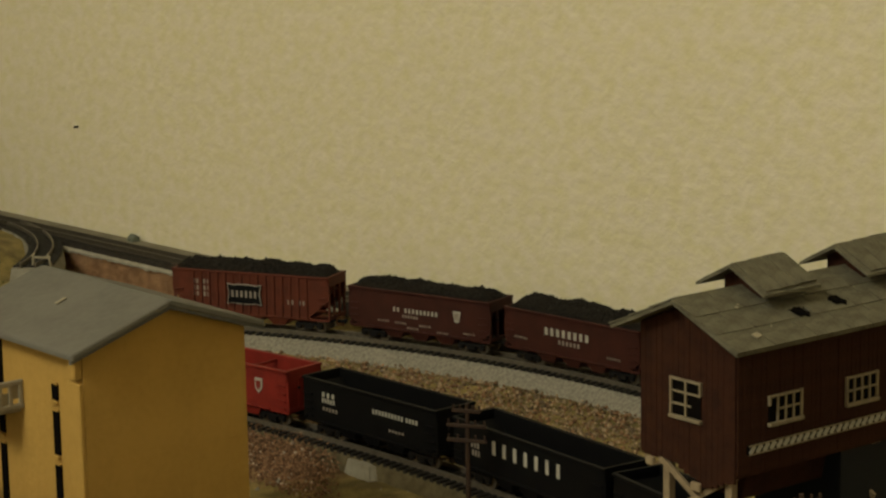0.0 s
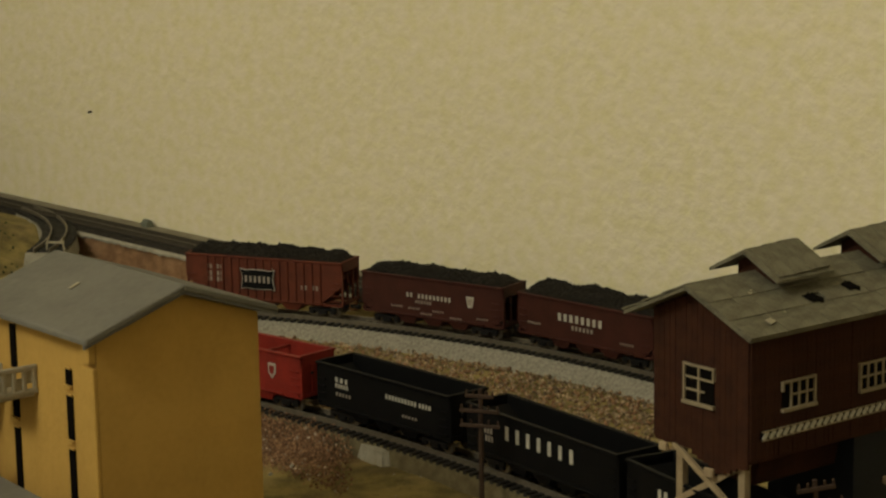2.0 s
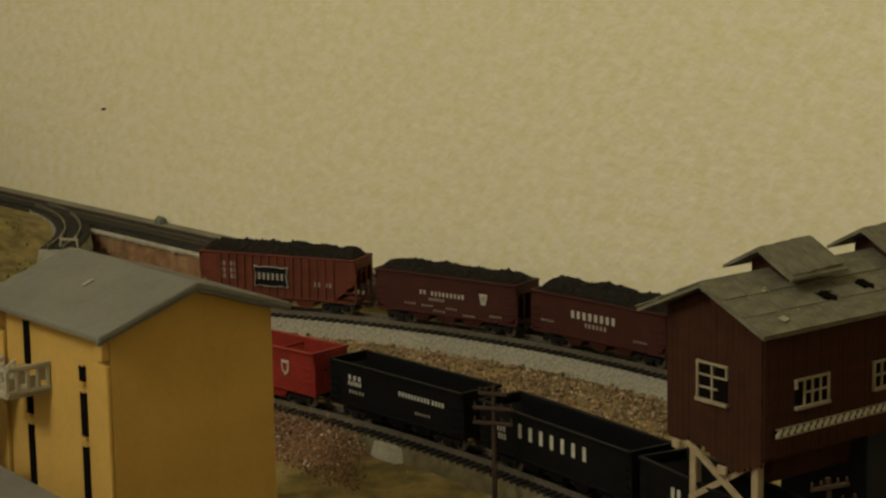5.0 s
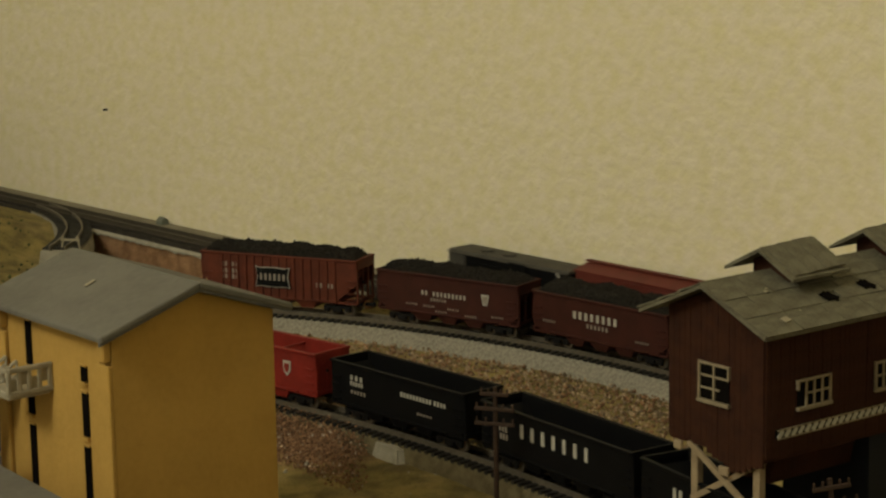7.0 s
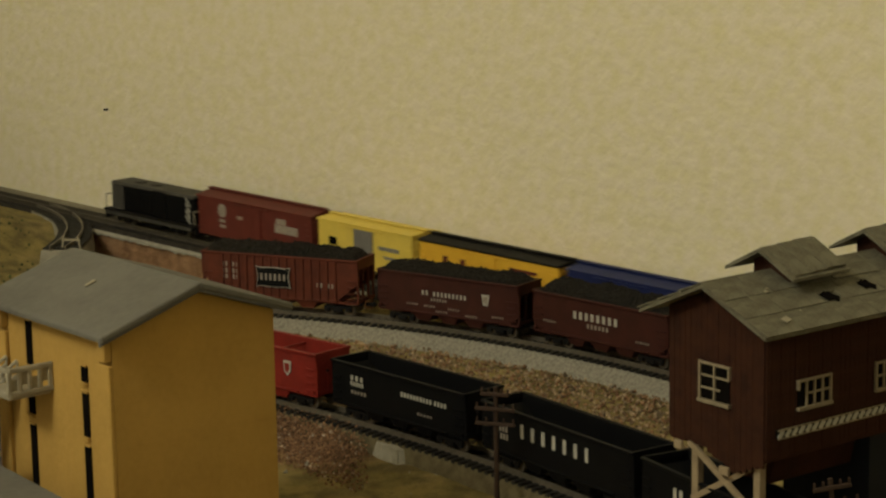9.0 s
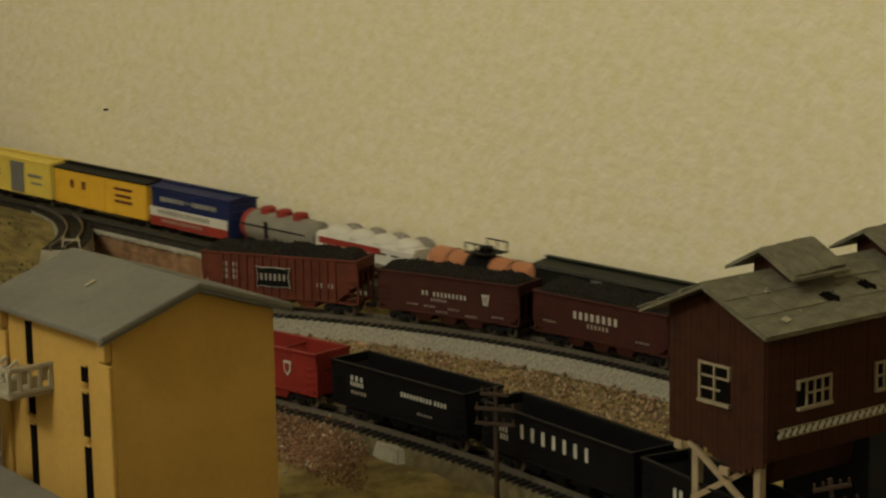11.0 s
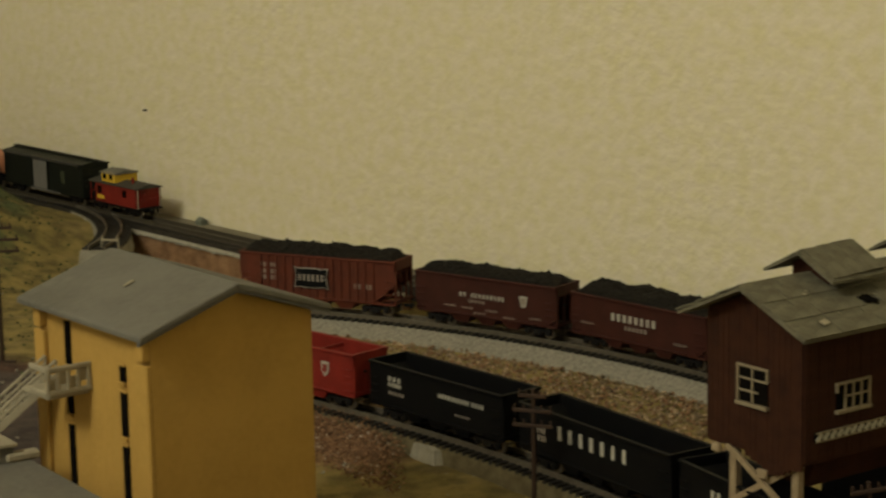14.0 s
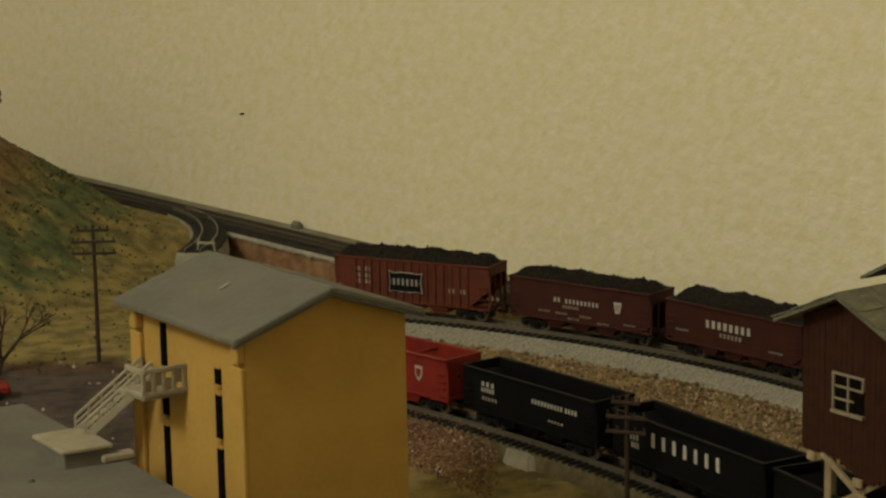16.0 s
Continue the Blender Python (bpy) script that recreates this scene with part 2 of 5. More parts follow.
def ground():
    sa = np.concatenate([np.linspace(-2.3, -0.42, 40)[:-1], np.linspace(-0.42, 0.62, 300), np.linspace(0.62, 2.0, 30)[1:]])
    ua = np.concatenate([np.linspace(-0.555, 0.0, 190)[:-1], np.linspace(0.0, 0.0135, 4)])
    S, U = np.meshgrid(sa, ua, indexing="ij")
    X = MAIN0.x + ALONG.x * S + OFF.x * U
    Y = MAIN0.y + ALONG.y * S + OFF.y * U
    Z, u, s, hill = ground_z(X, Y)
    rough = np.array([noise.noise(Vector((a * 55, b * 55, 0))) + 0.5 * noise.noise(Vector((a * 160, b * 160, 3))) for a, b in zip(X.ravel(), Y.ravel())]).reshape(X.shape)
    crag = np.clip(hill / 0.05, 0, 1)
    Z = Z + rough * np.where(u > -0.013, 0.0002, 0.0010 + 0.004 * crag)
    n, m = X.shape
    verts = np.stack([X, Y, Z], -1).reshape(-1, 3)
    idx = np.arange(n * m).reshape(n, m)
    faces = np.stack([idx[:-1, :-1], idx[:-1, 1:], idx[1:, 1:], idx[1:, :-1]], -1).reshape(-1, 4)
    me = bpy.data.meshes.new("ground")
    me.from_pydata(verts.tolist(), [], faces[:, ::-1].tolist())
    # zones: grass, dry earth, green scrub, road
    olive, earth, scrub, tan = np.array((0.215, 0.172, 0.064)), np.array((0.22, 0.13, 0.065)), np.array((0.066, 0.092, 0.042)), np.array((0.24, 0.185, 0.085))
    col = np.zeros((n, m, 3)) + olive
    w = smooth01((0.5 - np.hypot((X + 0.055) / 0.13, (Y - 0.90) / 0.12)) * 4)[..., None]
    col = col * (1 - w) + earth * w
    w = (smooth01((hill - 0.003) / 0.012) * (1 - smooth01((hill - 0.035) / 0.02)) * smooth01((0.35 + rough) * 2))[..., None] * 0.9
    col = col * (1 - w) + scrub * w
    w = smooth01((hill - 0.03) / 0.025)[..., None] * 0.85
    col = col * (1 - w) + np.array((0.13, 0.085, 0.035)) * w
    w = (smooth01((rough - 0.1) * 3) * (hill < 0.004))[..., None] * 0.5
    col = col * (1 - w) + tan * w
    # bare earth and a dark road near the town
    w = smooth01((1.05 - Y) / 0.03)[..., None] * smooth01((-0.12 - X) / 0.03)[..., None]
    col = col * (1 - w) + np.array((0.085, 0.05, 0.036)) * w
    w = smooth01((1.02 - Y) / 0.012)[..., None] * smooth01((-0.15 - X) / 0.02)[..., None]
    col = col * (1 - w) + np.array((0.07, 0.055, 0.05)) * w
    at = me.color_attributes.new("zone", "FLOAT_COLOR", "POINT")
    at.data.foreach_set("color", np.concatenate([col, np.ones((n, m, 1))], -1).astype(np.float32).ravel())
    mat = paint("scenery_ground", (1.25, 1.2, 1.1), 0.95, (0.62, 0.6, 0.6), 90, 0.9, 0.9, 900)
    nt = mat.node_tree
    b = nt.nodes["Principled BSDF"]
    src = b.inputs["Base Color"].links[0].from_socket
    va = nt.nodes.new("ShaderNodeVertexColor")
    va.layer_name = "zone"
    mix = nt.nodes.new("ShaderNodeMix")
    mix.data_type, mix.blend_type = "RGBA", "MULTIPLY"
    mix.inputs["Factor"].default_value = 1.0
    nt.links.new(va.outputs["Color"], mix.inputs["A"])
    nt.links.new(src, mix.inputs["B"])
    nt.links.new(mix.outputs["Result"], b.inputs["Base Color"])
    me.materials.append(mat)
    for p in me.polygons:
        p.use_smooth = True
    return tagged(new("ground", me), "model scenery ground of dry grass, earth and a green hill", "ground", "", "structure")


# ---- tracks ----
def ribbon(bm, pts, profile):
    """Sweeps an open or closed profile of (across, up) along points of (place, heading)."""
    rows = []
    for p, h in pts:
        n = Vector((-math.sin(radians(h)), math.cos(radians(h)), 0))
        rows.append([bm.verts.new(p + n * a + Vector((0, 0, z))) for a, z in profile])
    k = len(profile)
    for r0, r1 in zip(rows, rows[1:]):
        for i in range(k):
            bm.faces.new((r0[i], r1[i], r1[(i + 1) % k], r0[(i + 1) % k]))
    bm.faces.new(rows[0])
    bm.faces.new(rows[-1][::-1])
    bmesh.ops.recalc_face_normals(bm, faces=bm.faces)
    return bm


def rail_profile(c):
    return [(c - 0.0008, 0.0016), (c - 0.0003, 0.0022), (c - 0.0004, RAIL_TOP), (c + 0.0004, RAIL_TOP), (c + 0.0003, 0.0022), (c + 0.0008, 0.0016)]


def track(name, at, s0, s1, z, label, bed=None, ties=True, step=0.0041, rail=None, middle=None):
    t = thing(name, pose(0, 0, z), label, "railway track", "", "structure")
    n = max(2, int((s1 - s0) / 0.012))
    pts = [at(s0 + (s1 - s0) * i / n) for i in range(n + 1)]
    pts = [(Vector((p.x, p.y, 0)), h) for p, h in pts]
    for c in (-0.0045, 0.0045):
        part("rail", mesh_of(ribbon, pts, rail_profile(c)), rail or RAIL, t)
    if middle:
        part("track_middle", mesh_of(ribbon, pts, [(-0.0064, 0.0010), (-0.0060, 0.0021), (0.0060, 0.0021), (0.0064, 0.0010)]), middle, t, "dark packed filling between the rails")
    if bed:
        top, foot, deep, mat, lab = bed
        part("roadbed", mesh_of(ribbon, pts, [(-foot, -deep), (-top, 0.0016), (top, 0.0016), (foot, -deep)]), mat, t, lab)
    me = bpy.data.meshes.new("tie")
    bm = mesh_of(box, (0, 0, 0.0013), (0.0021, 0.0200, 0.0025))
    k = int((s1 - s0) / step)
    if ties:
        bm.to_mesh(me)
        bm.free()
        me.materials.append(TIE)
        for i in range(k):
            p, h = at(s0 + (i + 0.5) * step)
            ob = new("tie", me)
            ob.parent = t
            ob.matrix_local = pose(p.x, p.y, 0, 0, 0, h + random.uniform(-1.2, 1.2))
    else:
        bm.free()
        bm = bmesh.new()
        for i in range(k):
            p, h = at(s0 + (i + 0.5) * step)
            box(bm, (0, 0, 0.0009), (0.0016, 0.0190, 0.0019), 0, pose(p.x, p.y, 0, 0, 0, h))
        tagged(part("ties", bm, TIE, t), "", "", "", "stuff")
    return t


MAIN_HEADING = math.degrees(math.atan2(ALONG.y, ALONG.x))


def branch_at(s):
    """The spur that leaves the main line and bends to the front."""
    p, h = arc_at((-0.2640, 1.4160), -49.0, 0.20, s)
    return p, h


def tracks():
    track("main_track", lambda s: (main_at(s, 0), MAIN_HEADING), -2.2, 1.9, MAIN_Z, "straight main line track along the foot of the wall", ties=False,
          bed=(0.0100, 0.0114, 0.004, TRACK_DARK, "dark roadbed"), rail=DULL_RAIL)
    track("coal_track", coal_at, -0.10, 0.33, 0.0, "curved siding track on grey ballast",
          bed=(0.0106, 0.0178, 0.0056, BALLAST, "pale grey ballast shoulder"), middle=BED)
    track("loading_track", front_at, -0.17, 0.34, 0.0, "siding track that runs under the mine building",
          bed=(0.0098, 0.0120, 0.0055, BED, "dull olive-grey roadbed"), middle=TRACK_DARK)
    track("spur_track", branch_at, 0.0, 0.175, 0.0035, "curved spur track with a grey edged roadbed",
          bed=(0.0098, 0.0114, 0.008, PLASTER, "pale grey roadbed edge"))


# ---- rolling stock ----
def truck(parent, x):
    """A four-wheeled truck under a car."""
    t = part("truck", mesh_of(box, (0, 0, 0.0038), (0.004, 0.010, 0.0022)), UNDER, parent)
    t.location = (x, 0, 0)
    for y in (-0.0068, 0.0068):
        bm = bmesh.new()
        box(bm, (0, y, 0.0042), (0.0150, 0.0012, 0.0016), 0.0003)
        box(bm, (0, y, 0.0032), (0.0050, 0.0014, 0.0030), 0.0003)
        for dx in (-0.0058, 0.0058):
            box(bm, (dx, y, 0.0030), (0.0028, 0.0014, 0.0022), 0.0003)
        part("side_frame", bm, UNDER, t)
    for dx in (-0.0056, 0.0056):
        bm = bmesh.new()
        for y in (-0.0045, 0.0045):
            rod(bm, (dx, y - 0.0007, 0.0029), (dx, y + 0.0007, 0.0029), 0.0029, seg=14)
        rod(bm, (dx, -0.0045, 0.0029), (dx, 0.0045, 0.0029), 0.0006)
        part("wheelset", bm, RAIL, t)
    return t


def coupler(parent, x, way):
    bm = bmesh.new()
    box(bm, (x + way * 0.0015, 0, 0.0052), (0.0036, 0.0016, 0.0014))
    box(bm, (x + way * 0.0036, 0.0005, 0.0052), (0.0018, 0.0026, 0.0022), 0.0004)
    part("coupler", bm, UNDER, parent)


def bars(parent, side, x, z, n, w, h, gap, material, half, name="lettering", fill=0.6):
    """Plain upright bars, one for each letter, on a car's side; x is their middle as one reads them."""
    bm = bmesh.new()
    total = n * w + (n - 1) * gap
    for i in range(n):
        a = -total / 2 + i * (w + gap) + w / 2
        box(bm, (x + side * a, side * -(half + 0.00012), z), (w * fill, 0.00028, h))
    return part(name, bm, material, parent)


def plate(parent, side, x, z, w, h, material, half, name="marking", proud=0.00014):
    return part(name, mesh_of(box, (x, side * -(half + proud), z), (w, 0.0003, h)), material, parent)


def hopper(name, m, label, length, mat, ribs, load, high=0.0235, group="hopper cars", heap=0.0060):
    """An open hopper car: ribbed sides, sloped end sheets, outlet bays, trucks; with or without coal. Origin on the rail."""
    t = thing(name, m, label, "hopper car", group)
    L, W = length, 0.0095
    z0, z1 = 0.0070, high
    cut = 0.0125 if ribs else 0.0055 if load else 0.0030
    for sd in (1, -1):
        bm = bmesh.new()
        shape = [(-L / 2, z1), (-L / 2, z0 + cut * 0.8), (-L / 2 + cut, z0), (L / 2 - cut, z0), (L / 2, z0 + cut * 0.8), (L / 2, z1)]
        a = [bm.verts.new((x, sd * -W, z)) for x, z in shape]
        b = [bm.verts.new((x, sd * -(W - 0.0010), z)) for x, z in shape]
        bm.faces.new(a), bm.faces.new(b[::-1])
        for i in range(6):
            bm.faces.new((a[i], b[i], b[(i + 1) % 6], a[(i + 1) % 6]))
        bmesh.ops.recalc_face_normals(bm, faces=bm.faces)
        side = part("side_panel", bm, mat, t)
        bm = bmesh.new()
        box(bm, (0, sd * -(W + 0.0001), z1 - 0.0003), (L, 0.0018, 0.0009), 0.0002)
        box(bm, (0, sd * -(W + 0.0001), z0 + 0.0003), (L - 0.022, 0.0012, 0.0008), 0.0002)
        box(bm, (0, sd * -(W - 0.001), z0 - 0.0002), (L - 0.001, 0.0016, 0.0012), 0.0002)
        part("side_sill", bm, mat, t)
        me = bpy.data.meshes.new("rib")
        bm = mesh_of(box, (0, 0, (z0 + z1) / 2), (0.0011, 0.0011, z1 - z0 - 0.0010), 0.0002)
        bm.to_mesh(me)
        bm.free()
        me.materials.append(mat)
        for i in range(ribs):
            ob = new("rib", me)
            ob.parent = t
            ob.location = (-L / 2 + 0.012 + (L - 0.024) * i / max(1, ribs - 1), sd * -(W + 0.0004), 0)
    for sx in (1, -1):
        bm = bmesh.new()
        # sloped end sheet, its top rail and two posts
        box(bm, (0, 0, 0), (0.0008, 2 * W - 0.002, 0.021), 0, pose(sx * (L / 2 - 0.0105), 0, 0.0145, 0, sx * 50, 0))
        part("slope_sheet", bm, mat, t)
        bm = bmesh.new()
        box(bm, (sx * (L / 2 - 0.0006), 0, z1 - 0.0022), (0.0012, 2 * W, 0.0050))
        box(bm, (sx * (L / 2 - 0.0006), 0, z0 + 0.0008), (0.0012, 2 * W, 0.0016))
        if not load:
            box(bm, (sx * (L / 2 - 0.0008), 0, (z0 + z1) / 2 - 0.0006), (0.0008, 2 * W - 0.0006, z1 - z0 - 0.002))
        part("end_plate", bm, mat, t)
        for y in (-W + 0.0012, -0.003, 0.003, W - 0.0012):
            part("end_post", mesh_of(box, (sx * (L / 2 - 0.0006), y, (z0 + z1) / 2), (0.0010, 0.0011, z1 - z0)), mat, t)
        bm = bmesh.new()
        for k in range(4):
            box(bm, (sx * (L / 2 - 0.0038), -(W + 0.0007), z0 + 0.002 + k * 0.0030), (0.0050, 0.0005, 0.0005))
        part("ladder", bm, mat, t)
        part("brake_wheel" if sx < 0 else "grab_iron", mesh_of(rod, (sx * (L / 2 + 0.0002), -0.004, 0.017), (sx * (L / 2 + 0.0010), -0.004, 0.017), 0.0026 if sx < 0 else 0.0006, seg=12), UNDER, t)
        coupler(t, sx * L / 2, sx)
        truck(t, sx * (L / 2 - 0.0125))
    part("floor_sheet", mesh_of(box, (0, 0, z0 + 0.0005), (L - 0.020, 2 * W - 0.002, 0.0008)), mat, t)
    part("centre_sill", mesh_of(box, (0, 0, 0.0056), (L - 0.004, 0.0030, 0.0022)), UNDER, t)
    bays = 3
    for b in range(bays):
        x = (b - (bays - 1) / 2) * 0.0148
        bm = bmesh.new()
        prism(bm, [(-W + 0.0002, z0 + 0.0004), (W - 0.0002, z0 + 0.0004), (W - 0.0016, 0.0030), (-W + 0.0016, 0.0030)], x - 0.0068, x + 0.0068)
        for v in bm.verts:
            if v.co.z < 0.004:
                v.co.x = x + (v.co.x - x) * 0.45
        part("outlet_bay", bm, mat, t)
    if load:
        coal_heap(t, L - 0.0016, 2 * W - 0.0014, z1 - 0.0010, load, heap)
    else:
        for x in (-L / 6, L / 6) if mat is BRIGHT_RED else ():
            part("cross_tie", mesh_of(box, (x, 0, z1 - 0.0022), (0.0008, 2 * W - 0.002, 0.0012)), mat, t)
    return t


def coal_heap(t, L, W, z, seed, tall):
    """A loose heap: a lumpy sheet with crumbs on top."""
    rng = np.random.default_rng(seed)
    n, k = 70, 20
    x = np.linspace(-L / 2, L / 2, n)
    y = np.linspace(-W / 2, W / 2, k)
    X, Y = np.meshgrid(x, y, indexing="ij")
    edge = np.clip(np.minimum((L / 2 - abs(X)) / 0.0060, 1), 0, 1) ** 0.55 * np.clip((W / 2 - abs(Y)) / 0.0042, 0, 1) ** 0.5
    wave = np.array([noise.noise(Vector((a * 85 + seed * 7, b * 60, 0))) for a, b in zip(X.ravel(), Y.ravel())]).reshape(X.shape)
    fine = np.array([noise.noise(Vector((a * 330 + seed, b * 330, 4))) for a, b in zip(X.ravel(), Y.ravel())]).reshape(X.shape)
    Z = z + edge * (tall + 0.0019 * wave + 0.0008 * fine) + rng.uniform(-0.0004, 0.0004, X.shape) * (edge > 0)
    me = bpy.data.meshes.new("coal_load")
    idx = np.arange(n * k).reshape(n, k)
    f = np.stack([idx[:-1, :-1], idx[1:, :-1], idx[1:, 1:], idx[:-1, 1:]], -1).reshape(-1, 4)
    V = np.stack([X, Y, Z], -1).reshape(-1, 3).tolist()
    F = f.tolist()
    for _ in range(700):
        i, j = rng.integers(1, n - 1), rng.integers(1, k - 1)
        r = rng.uniform(0.0003, 0.0010)
        c = np.array((X[i, j], Y[i, j], Z[i, j]))
        o = len(V)
        for d in ((1, 0, 0), (-1, 0, 0), (0, 1, 0), (0, -1, 0), (0, 0, 1), (0, 0, -1)):
            V.append((c + np.array(d) * r * rng.uniform(0.6, 1.3)).tolist())
        for a, b, e in ((0, 2, 4), (2, 1, 4), (1, 3, 4), (3, 0, 4), (2, 0, 5), (1, 2, 5), (3, 1, 5), (0, 3, 5)):
            F.append((o + a, o + b, o + e))
    me.from_pydata(V, [], F)
    me.materials.append(COAL)
    ob = new("coal_load", me)
    ob.parent = t
    ob["label"] = "heaped black coal"
    return ob


def on_rail(at, s, z=RAIL_TOP):
    p, h = at(s)
    return pose(p.x, p.y, z, 0, 0, h)


def parked_cars():
    half = 0.0098
    # loaded cars on the curved siding
    t = hopper("hopper_car", on_rail(coal_at, -0.007), "faded oxide-red ribbed hopper car heaped with coal, black shield", 0.0865, FRISCO_RED, 15, 3, 0.0282, heap=0.0050)
    shield = [(-0.0090, 0.0046), (-0.0062, 0.0040), (-0.0030, 0.0044), (0.0030, 0.0044), (0.0062, 0.0040), (0.0090, 0.0046), (0.0080, 0), (0.0090, -0.0050), (0.0062, -0.0044), (0.0030, -0.0048), (-0.0030, -0.0048), (-0.0062, -0.0044), (-0.0090, -0.0050), (-0.0080, 0)]
    plate_m = Matrix.Translation((-0.0022, -0.0112, 0.0179)) @ pose(0, 0, 0, 0, 0, 90)
    back = part("shield_border", mesh_of(prism, shield, -0.00022, 0.00022), SIGN, t)
    back.matrix_local = plate_m @ Matrix.Diagonal((1, 1.05, 1.09, 1))
    front = part("shield", mesh_of(prism, shield, -0.00022, 0.00022), BLACK, t, "black shield plate")
    front.matrix_local = Matrix.Translation((0, -0.0003, 0)) @ plate_m
    bars(t, 1, -0.0022, 0.0178, 6, 0.0020, 0.0033, 0.0005, SIGN_DIM, 0.0115)
    for x, z, n in ((-0.0300, 0.0225, 2), (-0.0300, 0.0192, 2), (-0.0300, 0.0162, 2), (-0.0240, 0.0225, 2), (-0.0240, 0.0192, 2), (-0.0240, 0.0162, 2), (0.0225, 0.0150, 2), (0.0285, 0.0150, 2)):
        bars(t, 1, x, z, n, 0.0016, 0.0022, 0.0005, SIGN_DIM, half)
    t = hopper("hopper_car", on_rail(coal_at, 0.0900), "dark oxide-red hopper car heaped with coal", 0.0815, OXIDE, 0, 5, 0.0258, heap=0.0042)
    bars(t, 1, -0.0125, 0.0172, 2, 0.0017, 0.0021, 0.0005, SIGN, half)
    bars(t, 1, 0.0018, 0.0170, 9, 0.0017, 0.0021, 0.0005, SIGN, half)
    bars(t, 1, -0.0045, 0.0142, 6, 0.0012, 0.0014, 0.0004, SIGN_DIM, half)
    keystone = [(-0.0022, 0.0026), (0.0022, 0.0026), (0.0020, 0.0012), (0.0012, -0.0026), (-0.0012, -0.0026), (-0.0020, 0.0012)]
    for k, m in ((1.0, SIGN), (0.62, SIGN_DIM)):
        c = part("keystone" if k == 1 else "keystone_centre", mesh_of(prism, [(y * k, z * k) for y, z in keystone], -0.00015, 0.00015), m, t)
        c.matrix_local = Matrix.Translation((0.0222, -0.0097 - (0.0002 if k < 1 else 0), 0.0172)) @ pose(0, 0, 0, 0, 0, 90)
    for x, z in ((-0.020, 0.0110), (-0.010, 0.0108), (0.004, 0.0106), (-0.003, 0.0088), (0.014, 0.0085), (0.029, 0.0098)):
        bars(t, 1, x, z, 5, 0.0010, 0.0009, 0.0004, SIGN_DIM, half)
    t = hopper("hopper_car", on_rail(coal_at, 0.1815), "dark oxide-red hopper car heaped with coal, white lettering", 0.0815, OXIDE, 0, 8, 0.0254, heap=0.0054)
    bars(t, 1, -0.0020, 0.0177, 8, 0.0029, 0.0034, 0.0006, SIGN, half)
    bars(t, 1, -0.0005, 0.0136, 6, 0.0018, 0.0019, 0.0005, SIGN_DIM, half)
    for x, z in ((-0.030, 0.0125), (0.026, 0.0110)):
        bars(t, 1, x, z, 6, 0.0010, 0.0010, 0.0004, SIGN_DIM, half)
    t = hopper("hopper_car", on_rail(coal_at, 0.2735), "dark oxide-red hopper car heaped with coal, beside the mine", 0.0815, OXIDE, 0, 11, 0.0258)
    # empty cars on the loading track
    t = hopper("hopper_car", on_rail(front_at, -0.0865), "bright red empty hopper car with a small white crest", 0.0760, BRIGHT_RED, 0, 0, 0.0245)
    crest = [(-0.0022, 0.0030), (0.0022, 0.0030), (0.0020, -0.0012), (0.0, -0.0034), (-0.0020, -0.0012)]
    for k, m in ((1.0, SIGN), (0.62, BRIGHT_RED)):
        c = part("crest", mesh_of(prism, [(y * k, z * k) for y, z in crest], -0.00015, 0.00015), m, t)
        c.matrix_local = Matrix.Translation((0.0208, -0.0098 - (0.0002 if k < 1 else 0), 0.0165)) @ pose(0, 0, 0, 0, 0, 90)
    t = hopper("hopper_car", on_rail(front_at, 0.0025), "black empty hopper car with small white lettering", 0.0815, BLACK, 0, 0, 0.0245)
    bars(t, 1, 0.0120, 0.0178, 10, 0.0016, 0.0018, 0.0003, SIGN, half)
    bars(t, 1, 0.0262, 0.0178, 4, 0.0016, 0.0018, 0.0003, SIGN, half)
    bars(t, 1, -0.0245, 0.0190, 3, 0.0022, 0.0019, 0.0008, SIGN, half)
    bars(t, 1, -0.0245, 0.0166, 5, 0.0014, 0.0017, 0.0003, SIGN, half)
    bars(t, 1, -0.0235, 0.0132, 5, 0.0014, 0.0014, 0.0006, SIGN_DIM, half)
    bars(t, 1, 0.0170, 0.0118, 5, 0.0014, 0.0009, 0.0005, SIGN_DIM, half)
    t = hopper("hopper_car", on_rail(front_at, 0.0990), "black empty hopper car with large spaced white lettering", 0.0905, BLACK, 0, 0, 0.0245)
    bars(t, 1, 0.0000, 0.0178, 7, 0.0030, 0.0052, 0.0034, SIGN, half, fill=0.62)
    bars(t, 1, -0.0310, 0.0165, 3, 0.0014, 0.0022, 0.0005, SIGN_DIM, half)
    bars(t, 1, -0.0305, 0.0135, 3, 0.0014, 0.0022, 0.0004, SIGN_DIM, half)
    t = hopper("hopper_car", on_rail(front_at, 0.1910), "black empty hopper car standing under the mine building", 0.0815, BLACK, 0, 0, 0.0245)
    bars(t, 1, -0.018, 0.0170, 2, 0.0030, 0.0040, 0.0006, SIGN, half)
    t = hopper("hopper_car", on_rail(front_at, 0.281), "black empty hopper car past the mine building", 0.0815, BLACK, 0, 0, 0.0245)


